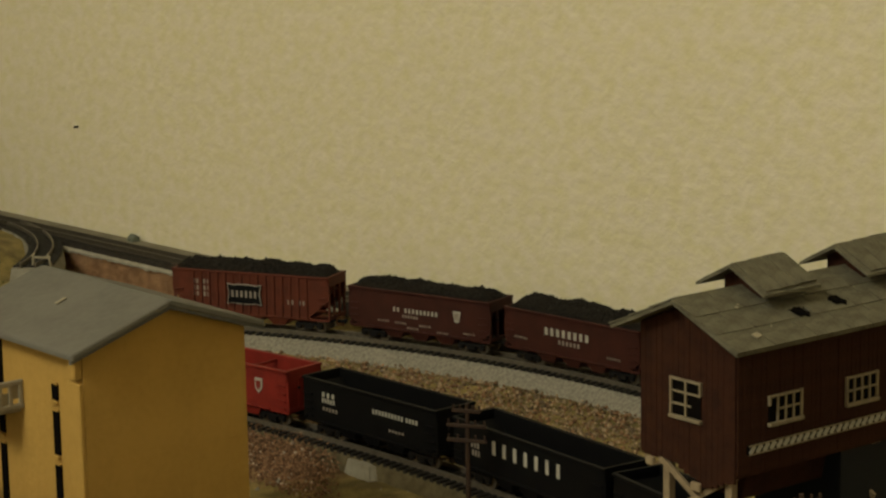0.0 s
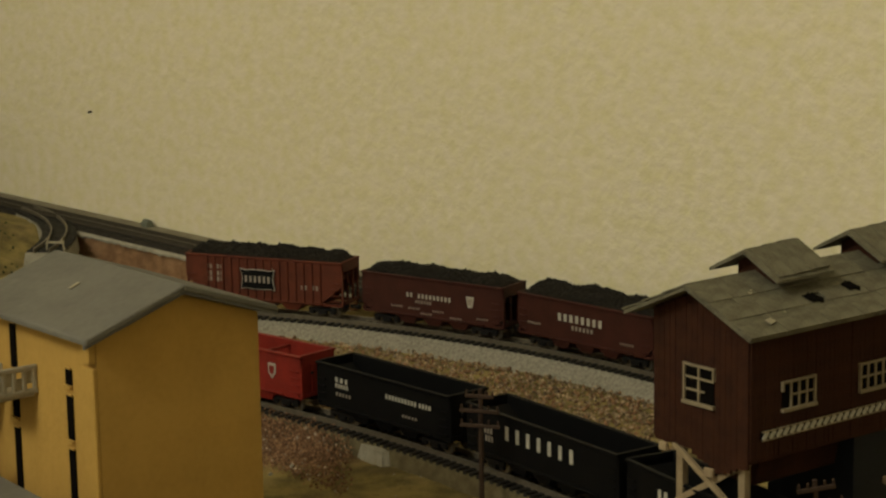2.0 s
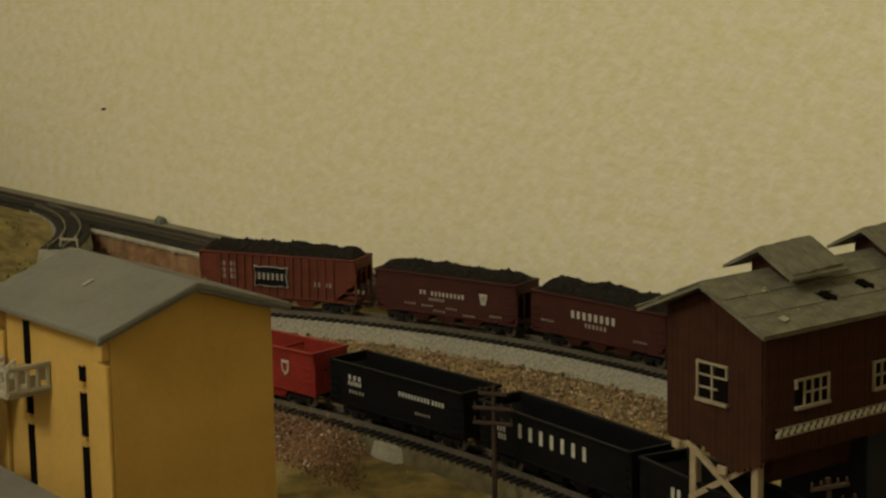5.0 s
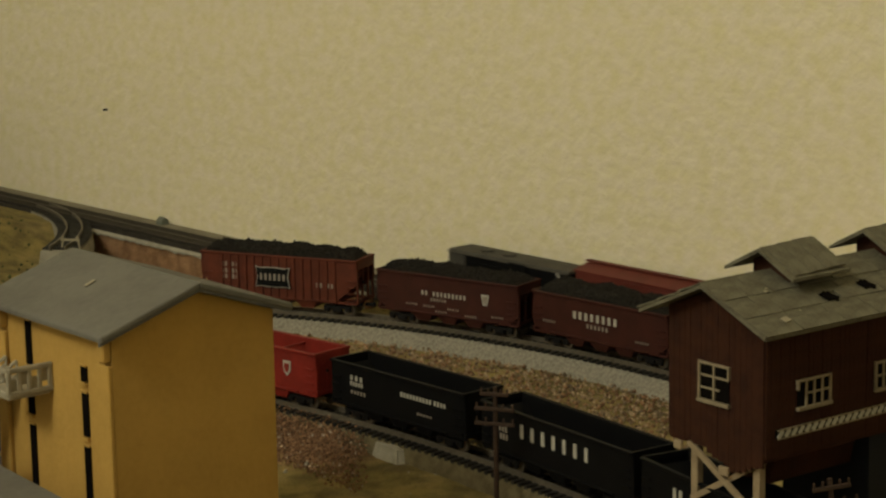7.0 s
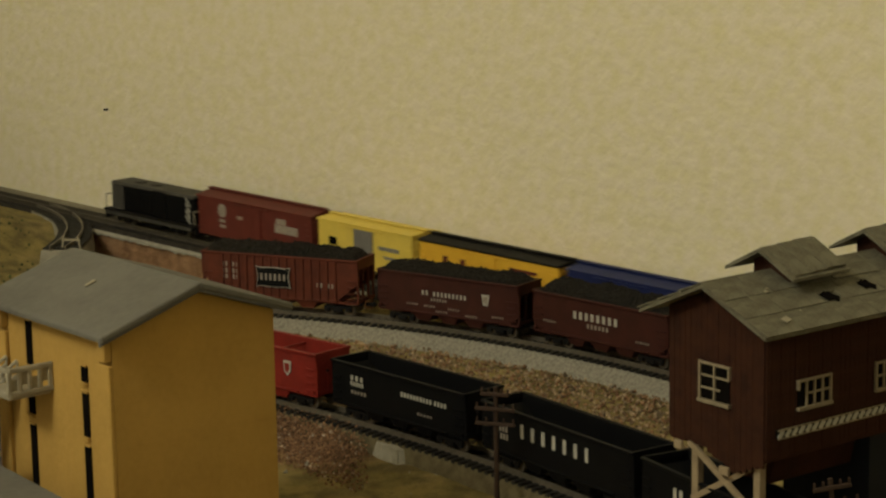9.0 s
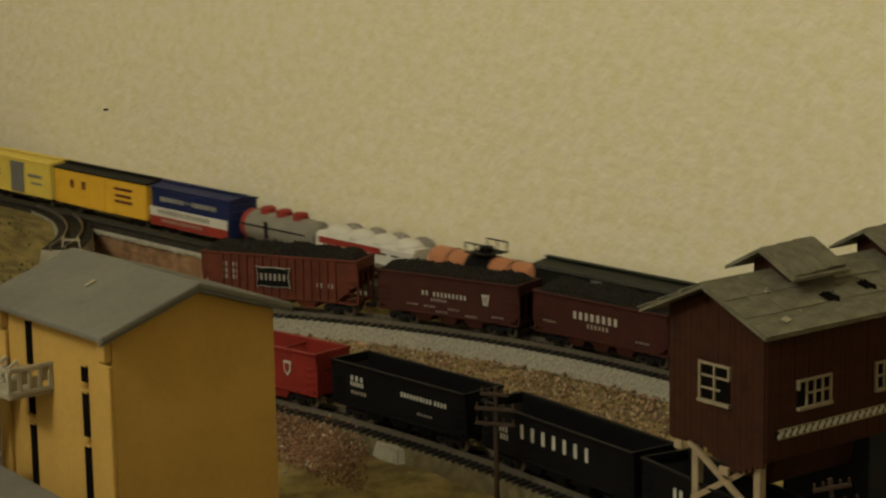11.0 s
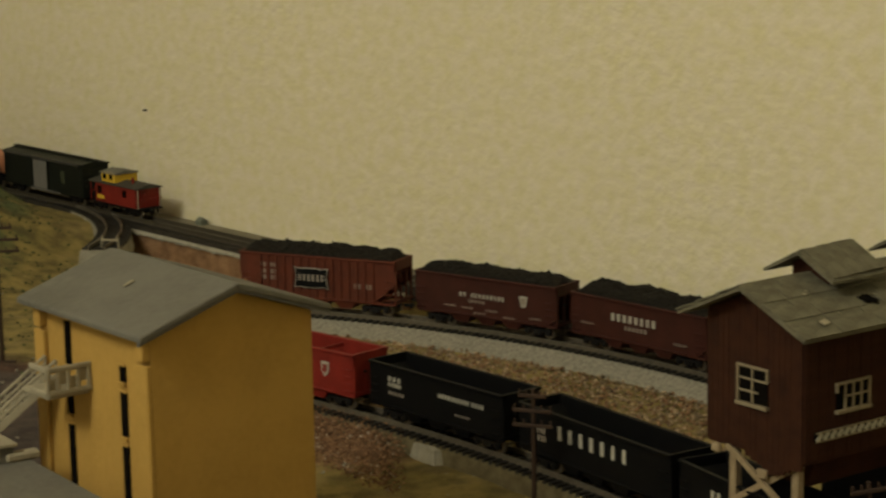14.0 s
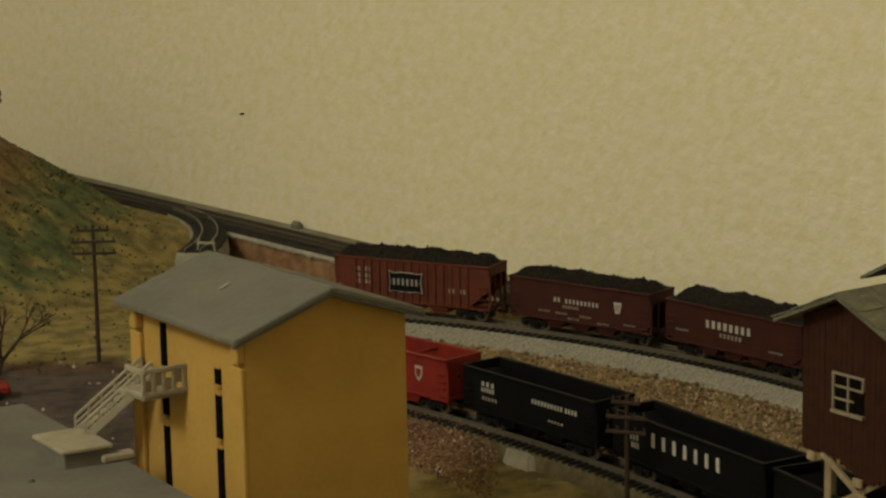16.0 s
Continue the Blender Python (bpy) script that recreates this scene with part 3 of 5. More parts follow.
# ---- the moving train ----
def boxcar(name, label, L, body, roof, door, high=0.0262, category="boxcar", door_label="", peak=0.0022):
    t = thing(name, Matrix(), label, category, "train cars")
    W, z0 = 0.0095, 0.0058
    bm = bmesh.new()
    box(bm, (0, 0, (z0 + high) / 2), (L - 0.006, 2 * W, high - z0), 0.0003)
    part("body", bm, body, t)
    bm = bmesh.new()
    prism(bm, [(-W - 0.0006, high - 0.0003), (-W - 0.0006, high + 0.0005), (0, high + peak), (W + 0.0006, high + 0.0005), (W + 0.0006, high - 0.0003)], -L / 2 + 0.0022, L / 2 - 0.0022)
    part("roof", bm, roof, t)
    part("roof_walk", mesh_of(box, (0, 0, high + peak + 0.0006), (L - 0.003, 0.0032, 0.0005)), roof, t)
    for sd in (1, -1):
        bm = bmesh.new()
        box(bm, (0, sd * (W + 0.0004), (z0 + high) / 2), (0.0150, 0.0008, high - z0 - 0.002))
        for k in (-0.006, 0.0, 0.006):
            box(bm, (k, sd * (W + 0.0007), (z0 + high) / 2), (0.0006, 0.0006, high - z0 - 0.003))
        part("sliding_door", bm, door, t, door_label)
        bm = bmesh.new()
        box(bm, (0.003, sd * (W + 0.0005), z0 + 0.0006), (0.036, 0.0008, 0.0006))
        box(bm, (0.003, sd * (W + 0.0005), high - 0.0012), (0.036, 0.0008, 0.0006))
        part("door_track", bm, body, t)
        for sx in (1, -1):
            bm = bmesh.new()
            for k in range(6):
                box(bm, (sx * (L / 2 - 0.006), sd * (W + 0.0004), z0 + 0.002 + k * 0.003), (0.0040, 0.0004, 0.0004))
            part("ladder", bm, body, t)
    for sx in (1, -1):
        bm = bmesh.new()
        for k in range(5):
            box(bm, (sx * (L / 2 - 0.0030), 0, z0 + 0.003 + k * 0.0038), (0.0008, 2 * W - 0.003, 0.0012), 0.0003)
        part("end_ribs", bm, body, t)
        coupler(t, sx * (L / 2 - 0.0035), sx)
        truck(t, sx * (L / 2 - 0.0160))
    part("underframe", mesh_of(box, (0, 0, 0.0048), (L - 0.010, 0.008, 0.0022)), UNDER, t)
    return t


def locomotive(L):
    t = thing("locomotive", Matrix(), "dusty black and grey diesel road switcher with striped end", "locomotive")
    W = 0.0088
    part("walkway", mesh_of(box, (0, 0, 0.0078), (L - 0.006, 0.0190, 0.0018), 0.0003), UNDER, t)
    part("fuel_tank", mesh_of(box, (0, 0, 0.0044), (0.022, 0.014, 0.0050), 0.0010), UNDER, t)
    part("side_sill", mesh_of(box, (0, 0.0093, 0.0062), (L - 0.010, 0.0006, 0.0020)), LOCO_GREY, t)
    x0 = L / 2 - 0.010
    part("front_hood", mesh_of(box, (x0 - 0.006, 0, 0.0165), (0.012, 2 * W - 0.001, 0.0160), 0.0008), LOCO_GREY, t)
    part("cab", mesh_of(box, (x0 - 0.0505, 0, 0.0166), (0.013, 2 * W + 0.001, 0.0160), 0.0006), BLACK, t)
    part("long_hood", mesh_of(box, (x0 - 0.028, 0, 0.0160), (0.032, 2 * W - 0.0014, 0.0148), 0.0008), BLACK, t)
    part("rear_hood", mesh_of(box, (x0 - 0.0705, 0, 0.0162), (0.027, 2 * W - 0.001, 0.0152), 0.0008), BLACK, t)
    bm = bmesh.new()
    prism(bm, [(-W - 0.0003, 0.0240), (-W + 0.0015, 0.0254), (W - 0.0015, 0.0254), (W + 0.0003, 0.0240)], x0 - 0.0850, x0 - 0.0004)
    part("roof", bm, LOCO_GREY, t)
    for i in range(7):
        part("hood_door", mesh_of(box, (x0 - 0.0155 - i * 0.0042, W - 0.0004, 0.0155), (0.0034, 0.0006, 0.0110), 0.0002), BLACK, t)
    for x in (-0.020, -0.036):
        part("fan", mesh_of(rod, (x0 + x, 0, 0.0253), (x0 + x, 0, 0.0261), 0.0036, seg=16), LOCO_GREY, t)
    for i in range(4):
        st = part("stripe", mesh_of(box, (0, 0, 0), (0.0010, 0.0003, 0.0062)), SIGN, t, "white diagonal stripe")
        st.matrix_local = pose(x0 - 0.0800, W + 0.0003, 0.0115 + i * 0.0034, 0, 42, 0)
    for sx in (1, -1):
        for y in (-0.0080, -0.003, 0.003, 0.0080):
            part("handrail_post", mesh_of(rod, (sx * (L / 2 - 0.0036), y, 0.0085), (sx * (L / 2 - 0.0036), y, 0.0165), 0.0004, seg=6), CREAM, t)
        part("handrail", mesh_of(rod, (sx * (L / 2 - 0.0036), -0.0080, 0.0165), (sx * (L / 2 - 0.0036), 0.0080, 0.0165), 0.0004, seg=6), CREAM, t)
        part("pilot", mesh_of(box, (sx * (L / 2 - 0.0030), 0, 0.0050), (0.0012, 0.0170, 0.0055), 0.0003), UNDER, t)
        coupler(t, sx * (L / 2 - 0.0035), sx)
        k = truck(t, sx * (L / 2 - 0.0210))
    part("number_board", mesh_of(box, (x0 + 0.0002, 0, 0.0222), (0.0008, 0.0060, 0.0022)), CREAM, t)
    return t


def tank_car(name, label, L, shell, high=0.0235, radius=0.0082, band=None, domes=0, dome_mat=None, platform=False, frame_mat=None):
    t = thing(name, Matrix(), label, "tank car", "train cars")
    zc = high - radius
    bm = bmesh.new()
    a = L / 2 - 0.0055
    rod(bm, (-a, 0, zc), (a, 0, zc), radius, seg=24)
    for sx in (1, -1):
        rod(bm, (sx * a, 0, zc), (sx * (a + 0.0022), 0, zc), radius * 0.98, radius * 0.62, seg=24)
    part("tank", bm, shell, t, smooth=False)
    for x in (-a * 0.62, a * 0.62, 0.0):
        bm = bmesh.new()
        rod(bm, (x - 0.0004, 0, zc), (x + 0.0004, 0, zc), radius + 0.00025, seg=24)
        part("tank_strap", bm, shell if not band else band, t)
    if band:
        bm = bmesh.new()
        rod(bm, (-0.0085, 0, zc), (0.0085, 0, zc), radius + 0.0002, seg=24)
        part("tank_band", bm, band, t, "black painted band")
    part("underframe", mesh_of(box, (0, 0, 0.0056), (L - 0.006, 0.0130, 0.0018), 0.0002), frame_mat or UNDER, t)
    for sx in (1, -1):
        part("saddle", mesh_of(box, (sx * a * 0.8, 0, 0.0080), (0.006, 0.0125, 0.0040), 0.0006), frame_mat or UNDER, t)
        coupler(t, sx * (L / 2 - 0.0035), sx)
        truck(t, sx * (L / 2 - 0.0145))
    for i in range(domes):
        x = (i - (domes - 1) / 2) * 0.0145
        bm = bmesh.new()
        rod(bm, (x, 0, high - 0.0012), (x, 0, high + 0.0022), 0.0044, seg=16)
        rod(bm, (x, 0, high + 0.0022), (x, 0, high + 0.0030), 0.0044, 0.0028, seg=16)
        part("dome", bm, dome_mat, t)
    if platform:
        bm = bmesh.new()
        rod(bm, (0, 0, high - 0.001), (0, 0, high + 0.0040), 0.0038, seg=16)
        part("dome", bm, band, t)
        part("platform", mesh_of(box, (0, 0, high + 0.0012), (0.0150, 0.0150, 0.0006)), UNDER, t)
        for x in (-0.0072, 0.0, 0.0072):
            for y in (-0.0072, 0.0072):
                part("railing_post", mesh_of(rod, (x, y, high + 0.0012), (x, y, high + 0.0062), 0.0004, seg=6), UNDER, t)
        for y in (-0.0072, 0.0072):
            part("railing", mesh_of(rod, (-0.0072, y, high + 0.0062), (0.0072, y, high + 0.0062), 0.0004, seg=6), UNDER, t)
    return t


def white_car(L):
    """A covered car with four arched bays along its top and a red stripe."""
    t = thing("covered_hopper", Matrix(), "white covered car with rounded roof humps and a red side stripe", "hopper car", "train cars")
    W = 0.0088
    bm = bmesh.new()
    prism(bm, [(-W, 0.0100), (-W, 0.0185), (-W + 0.0014, 0.0205), (W - 0.0014, 0.0205), (W, 0.0185), (W, 0.0100), (W - 0.003, 0.0070), (-W + 0.003, 0.0070)], -L / 2 + 0.0035, L / 2 - 0.0035)
    part("body", bm, WHITE, t)
    for i in range(4):
        x = (i - 1.5) * (L - 0.012) / 4
        bm = bmesh.new()
        bmesh.ops.create_uvsphere(bm, u_segments=16, v_segments=8, radius=1.0, matrix=Matrix.Translation((x, 0.0015, 0.0198)) @ Matrix.Diagonal((0.0096, 0.0074, 0.0046, 1)))
        part("roof_hump", bm, WHITE, t, smooth=True)
        bm = bmesh.new()
        bmesh.ops.create_uvsphere(bm, u_segments=16, v_segments=8, radius=1.0, matrix=Matrix.Translation((x - 0.004, -0.0045, 0.0203)) @ Matrix.Diagonal((0.0078, 0.0046, 0.0046, 1)))
        part("hatch_cover", bm, GREY, t, "rounded grey cover", smooth=True)
    for sd in (1, -1):
        part("side_stripe", mesh_of(box, (0.012, sd * (W + 0.0001), 0.0165), (L - 0.036, 0.0003, 0.0034)), RED, t, "red stripe")
        for x in (-0.025, -0.015):
            part("marking", mesh_of(box, (x, sd * (W + 0.0001), 0.0155), (0.006, 0.0003, 0.0008)), UNDER, t)
    part("underframe", mesh_of(box, (0, 0, 0.0056), (L - 0.006, 0.0130, 0.0022), 0.0002), UNDER, t)
    for sx in (1, -1):
        part("end_sill", mesh_of(box, (sx * (L / 2 - 0.0040), 0, 0.0075), (0.0010, 0.0150, 0.0040)), WHITE, t)
        coupler(t, sx * (L / 2 - 0.0035), sx)
        truck(t, sx * (L / 2 - 0.0150))
    return t


def caboose(L):
    t = thing("caboose", Matrix(), "red caboose with a yellow cupola and grey roof", "caboose", "train cars")
    W, z0, z1 = 0.0088, 0.0062, 0.0185
    part("body", mesh_of(box, (-0.002, 0, (z0 + z1) / 2), (L - 0.0165, 2 * W, z1 - z0), 0.0003), BRIGHT_RED, t)
    bm = bmesh.new()
    prism(bm, [(-W - 0.0008, z1), (0, z1 + 0.0022), (W + 0.0008, z1), (W + 0.0008, z1 - 0.0006), (-W - 0.0008, z1 - 0.0006)], -L / 2 + 0.0035, L / 2 - 0.0035)
    part("roof", bm, LOCO_GREY, t)
    part("platform", mesh_of(box, (0, 0, z0 - 0.0006), (L - 0.007, 2 * W, 0.0010)), UNDER, t)
    cx = 0.006
    part("cupola", mesh_of(box, (cx, 0, z1 + 0.0036), (0.0150, 2 * W - 0.001, 0.0060), 0.0003), CAB_YELLOW, t, "yellow cupola")
    bm = bmesh.new()
    prism(bm, [(-W, z1 + 0.0064), (0, z1 + 0.0080), (W, z1 + 0.0064), (W, z1 + 0.0058), (-W, z1 + 0.0058)], cx - 0.0088, cx + 0.0088)
    part("cupola_roof", bm, ROOF_GREY, t)
    for sd in (1, -1):
        for x in (-0.0035, 0.0035):
            part("cupola_window", mesh_of(box, (cx + x, sd * (W - 0.0004), z1 + 0.0040), (0.0032, 0.0004, 0.0028)), DARK, t)
        for x in (-0.013, 0.015):
            w = part("window", mesh_of(box, (x, sd * (W + 0.0001), 0.0140), (0.0042, 0.0004, 0.0042)), DARK, t)
        part("side_panel", mesh_of(box, (0.014, sd * (W + 0.0001), 0.0095), (0.0080, 0.0003, 0.0024)), CAB_YELLOW, t)
    for sx in (1, -1):
        for y in (-W + 0.0008, W - 0.0008):
            part("railing_post", mesh_of(rod, (sx * (L / 2 - 0.0042), y, z0), (sx * (L / 2 - 0.0042), y, z1), 0.0004, seg=6), CREAM if sx < 0 else BRIGHT_RED, t)
        part("railing", mesh_of(rod, (sx * (L / 2 - 0.0042), -W, z0 + 0.0055), (sx * (L / 2 - 0.0042), W, z0 + 0.0055), 0.0004, seg=6), BRIGHT_RED, t)
        part("brake_wheel", mesh_of(rod, (sx * (L / 2 - 0.0036), 0.003, z0 + 0.0065), (sx * (L / 2 - 0.0030), 0.003, z0 + 0.0065), 0.0022, seg=12), BRIGHT_RED, t)
        coupler(t, sx * (L / 2 - 0.0035), sx)
        truck(t, sx * (L / 2 - 0.0125))
    part("chimney", mesh_of(rod, (-0.014, 0.003, z1), (-0.014, 0.003, z1 + 0.0050), 0.0009), BRIGHT_RED, t)
    return t


TRAIN = []


def train():
    half = 0.0096
    TRAIN.append((locomotive(0.0980), 0.0980))
    c = boxcar("boxcar", "red-brown boxcar with pale emblem and lettering", 0.1095, BOX_BROWN, BOX_BROWN, BOX_BROWN, 0.0272, peak=0.0030)
    plate(c, -1, -0.030, 0.0175, 0.020, 0.0044, SIGN_DIM, half, "lettering_bar")
    plate(c, -1, -0.0255, 0.0215, 0.0085, 0.0030, SIGN_DIM, half, "lettering_bar")
    part("emblem", mesh_of(rod, (0.0285, half, 0.0212), (0.0285, half + 0.0003, 0.0212), 0.0038, seg=18), SIGN_DIM, c)
    for z in (0.0155, 0.0125):
        plate(c, -1, 0.0285, z, 0.0055, 0.0016, SIGN_DIM, half, "number_bar")
    plate(c, -1, 0.012, 0.0190, 0.0050, 0.0018, SIGN_DIM, half, "number_bar")
    TRAIN.append((c, 0.1095))
    c = boxcar("reefer_car", "bright yellow refrigerator car with a grey door", 0.0820, BOX_YELLOW, BOX_YELLOW, DOOR_GREY, 0.0276, door_label="grey door", peak=0.0016)
    plate(c, -1, 0.0255, 0.0175, 0.0060, 0.0042, DARK, half, "emblem")
    plate(c, -1, -0.020, 0.0185, 0.016, 0.0020, GREY, half, "lettering_bar")
    plate(c, -1, -0.022, 0.0140, 0.012, 0.0014, GREY, half, "lettering_bar")
    TRAIN.append((c, 0.0820))
    c = boxcar("boxcar", "amber yellow boxcar with a dark roof and dark lettering", 0.1055, BOX_ORANGE, UNDER, BOX_ORANGE, 0.0270)
    for x in (0.030, 0.017):
        plate(c, -1, x, 0.0190, 0.0034, 0.0050, BOX_BROWN, half, "emblem")
    for z, w in ((0.0215, 0.019), (0.0175, 0.016), (0.0140, 0.018)):
        plate(c, -1, -0.026, z, w, 0.0016, BOX_BROWN, half, "lettering_bar")
    TRAIN.append((c, 0.1055))
    c = boxcar("boxcar", "boxcar painted in blue, white and red bands", 0.0825, BLUE, BLUE, BLUE, 0.0268)
    for sd in (1, -1):
        plate(c, sd, 0, 0.0135, 0.0755, 0.0052, WHITE, 0.0108, "white_band")
        plate(c, sd, 0, 0.0082, 0.0755, 0.0054, RED, 0.0108, "red_band")
    bars(c, -1, 0.0155, 0.0212, 9, 0.0022, 0.0026, 0.0005, SIGN, 0.0108)
    bars(c, -1, -0.0155, 0.0212, 9, 0.0022, 0.0026, 0.0005, SIGN, 0.0108)
    bars(c, -1, 0.0, 0.0214, 3, 0.0012, 0.0014, 0.0004, SIGN_DIM, 0.0108)
    bars(c, -1, 0.004, 0.0137, 16, 0.0026, 0.0026, 0.0006, GREY, 0.0112)
    bars(c, -1, 0.006, 0.0088, 12, 0.0030, 0.0018, 0.0004, SIGN_DIM, 0.0112)
    TRAIN.append((c, 0.0825))
    c = tank_car("tank_car", "grey three-dome tank car with red domes", 0.0700, GREY, 0.0232, 0.0086, None, 3, RED)
    part("red_band", mesh_of(rod, (0.0255, 0, 0.0146), (0.0290, 0, 0.0146), 0.00885, seg=24), RED, c, "red painted band")
    part("placard", mesh_of(box, (0.006, 0.0087, 0.0150), (0.0030, 0.0004, 0.0090)), UNDER, c)
    part("handrail", mesh_of(rod, (-0.028, 0.0091, 0.0165), (0.028, 0.0091, 0.0165), 0.0004, seg=6), UNDER, c)
    TRAIN.append((c, 0.0700))
    TRAIN.append((white_car(0.0870), 0.0870))
    c = tank_car("tank_car", "orange tank car with a black middle band and platform", 0.0820, ORANGE, 0.0235, 0.0080, BLACK, 0, None, True)
    bars(c, -1, -0.020, 0.0180, 7, 0.0016, 0.0018, 0.0005, SIGN, 0.0080)
    part("handrail", mesh_of(rod, (-0.034, 0.0086, 0.0135), (0.034, 0.0086, 0.0135), 0.0005, seg=6), UNDER, c)
    TRAIN.append((c, 0.0820))
    c = boxcar("boxcar", "black-green boxcar with a grey door", 0.1030, DARK_GREEN, DARK_GREEN, DARK_GREEN, 0.0262)
    plate(c, -1, 0.0, 0.0160, 0.0160, 0.0175, DOOR_GREY, 0.0112, "grey_door")
    plate(c, -1, -0.025, 0.0165, 0.0050, 0.0075, paint("emblem_green", (0.05, 0.055, 0.03), 0.6), half, "emblem")
    plate(c, -1, -0.006, 0.0064, 0.036, 0.0008, DOOR_GREY, 0.0112, "door_rail")
    plate(c, -1, 0.0, 0.0262, 0.093, 0.0016, LOCO_GREY, 0.0112, "roof_edge")
    TRAIN.append((c, 0.1030))
    TRAIN.append((caboose(0.0615), 0.0615))


# the place of the train's front along the main line, time by time
RUN = [(0.0, -1.190), (3.0, -0.771), (6.3, -0.3015), (7.0, -0.2005), (8.0, -0.0555), (9.0, 0.1025), (10.2, 0.3050), (11.3, 0.4995), (12.0, 0.6250),
       (13.0, 0.8110), (14.0, 0.9840), (15.0, 1.1670), (15.3, 1.2400), (15.5, 1.3180), (16.0, 1.5300)]


def motions():
    back = 0.0
    for ob, L in TRAIN:
        mid = back + L / 2
        back += L
        rows = []
        for t, s in RUN:
            p = main_at(s - mid, MAIN_Z + RAIL_TOP)
            rows.append((t, pose(p.x, p.y, p.z, 0, 0, MAIN_HEADING)))
        walk(ob, rows)


# ---- buildings ----
def gable_roof(t, name, x0, x1, half, ze, zr, thick, mat, edge=None, label=""):
    """Two sloping slabs that meet at a ridge along x."""
    for sd in (1, -1):
        bm = bmesh.new()
        prism(bm, [(0, zr), (sd * half, ze), (sd * half, ze - thick), (0, zr - thick)], x0, x1)
        part(name, bm, mat, t, label)


def window_slot(t, x, y, z0, z1, w):
    """A tall narrow recessed window in the wall x = const."""
    f = part("window", mesh_of(box, (x + 0.0006, y, (z0 + z1) / 2), (0.0016, w, z1 - z0)), DARK, t, "dark narrow window")
    part("window_sill", mesh_of(box, (x - 0.0007, y, z0 - 0.0006), (0.0008, w + 0.0006, 0.0008)), STUCCO, f)
    part("window_head", mesh_of(box, (x - 0.0004, y, z1 + 0.0005), (0.0007, w + 0.0004, 0.0006)), STUCCO, f)


def yellow_house():
    t = thing("apartment_house", pose(-0.1033, 0.6830, 0, 0, 0, 38.74), "ochre yellow plaster model house with a grey gable roof", "house")
    W, D, ZE, ZR = 0.0608, 0.0720, 0.0878, 0.0987
    # gable end, long walls, rear
    def gable(bm, y0, y1):
        prof = [(0, -0.006), (W, -0.006), (W, ZE - 0.001), (W / 2, ZR - 0.0015), (0, ZE - 0.001)]
        a = [bm.verts.new((x, y0, z)) for x, z in prof]
        b = [bm.verts.new((x, y1, z)) for x, z in prof]
        bm.faces.new(a), bm.faces.new(b[::-1])
        for i in range(5):
            bm.faces.new((a[i], b[i], b[(i + 1) % 5], a[(i + 1) % 5]))
        bmesh.ops.recalc_face_normals(bm, faces=bm.faces)
    part("gable_wall", mesh_of(gable, 0, 0.002), STUCCO, t)
    part("gable_wall", mesh_of(gable, D - 0.002, D), STUCCO, t)
    for x in (0.001, W - 0.001):
        part("long_wall", mesh_of(box, (x, D / 2, (ZE - 0.007) / 2), (0.002, D - 0.004, ZE + 0.005)), STUCCO, t)
    for z in (0.0170, 0.0508):
        part("storey_line", mesh_of(box, (W / 2, 0.0001, z), (W - 0.001, 0.0004, 0.0003)), ROOF_EDGE if z < 0 else STUCCO, t)
    for y in (0.0015, D - 0.0035):
        wide = 0.007
        part("pilaster", mesh_of(box, (-0.0008, y + 0.002, 0.036), (0.0018, wide, 0.084), 0.0004), STUCCO, t)
    part("corner_bracket", mesh_of(box, (-0.0016, 0.0020, ZE - 0.0050), (0.0034, 0.0040, 0.0070), 0.0006), STUCCO, t)
    part("corner_bracket", mesh_of(box, (-0.0016, D - 0.003, ZE - 0.0050), (0.0034, 0.0040, 0.0070), 0.0006), STUCCO, t)
    for a, b in ((0.0698, 0.0748), (0.0518, 0.0661), (0.0280, 0.0484), (0.003, 0.022)):
        window_slot(t, -0.0003, 0.0172, a, b, 0.0038)
    for a, b in ((0.0690, 0.0838), (0.0523, 0.0610), (0.0280, 0.0486), (0.003, 0.022)):
        window_slot(t, -0.0003, 0.0528, a, b, 0.0038)
    # roof: two slabs, with a darker edge
    for sd in (0, 1):
        e0, e1 = (-0.0062, W / 2) if sd == 0 else (W + 0.0052, W / 2)
        bm = bmesh.new()
        prof = [(e0, ZE - 0.0012), (e1, ZR), (e1, ZR + 0.0022), (e0, ZE + 0.0010)]
        a = [bm.verts.new((x, -0.0045, z)) for x, z in prof]
        b = [bm.verts.new((x, D + 0.0045, z)) for x, z in prof]
        bm.faces.new(a), bm.faces.new(b[::-1])
        for i in range(4):
            bm.faces.new((a[i], b[i], b[(i + 1) % 4], a[(i + 1) % 4]))
        bmesh.ops.recalc_face_normals(bm, faces=bm.faces)
        es = [e for e in bm.edges]
        bmesh.ops.bevel(bm, geom=es, offset=0.0004, segments=1, affect="EDGES")
        part("roof", bm, ROOF_GREY, t, "grey sheet roof")
        bm = bmesh.new()
        prof = [(e0 - 0.0002, ZE - 0.0022), (e1, ZR - 0.0010), (e1, ZR + 0.0016), (e0 - 0.0002, ZE + 0.0006)]
        a = [bm.verts.new((x, -0.0040, z)) for x, z in prof]
        b = [bm.verts.new((x, -0.0030, z)) for x, z in prof]
        bm.faces.new(a), bm.faces.new(b[::-1])
        for i in range(4):
            bm.faces.new((a[i], b[i], b[(i + 1) % 4], a[(i + 1) % 4]))
        bmesh.ops.recalc_face_normals(bm, faces=bm.faces)
        part("bargeboard", bm, ROOF_EDGE, t)
    bm = mesh_of(box, (0, 0, 0), (0.0042, 0.0014, 0.0004), 0.0001)
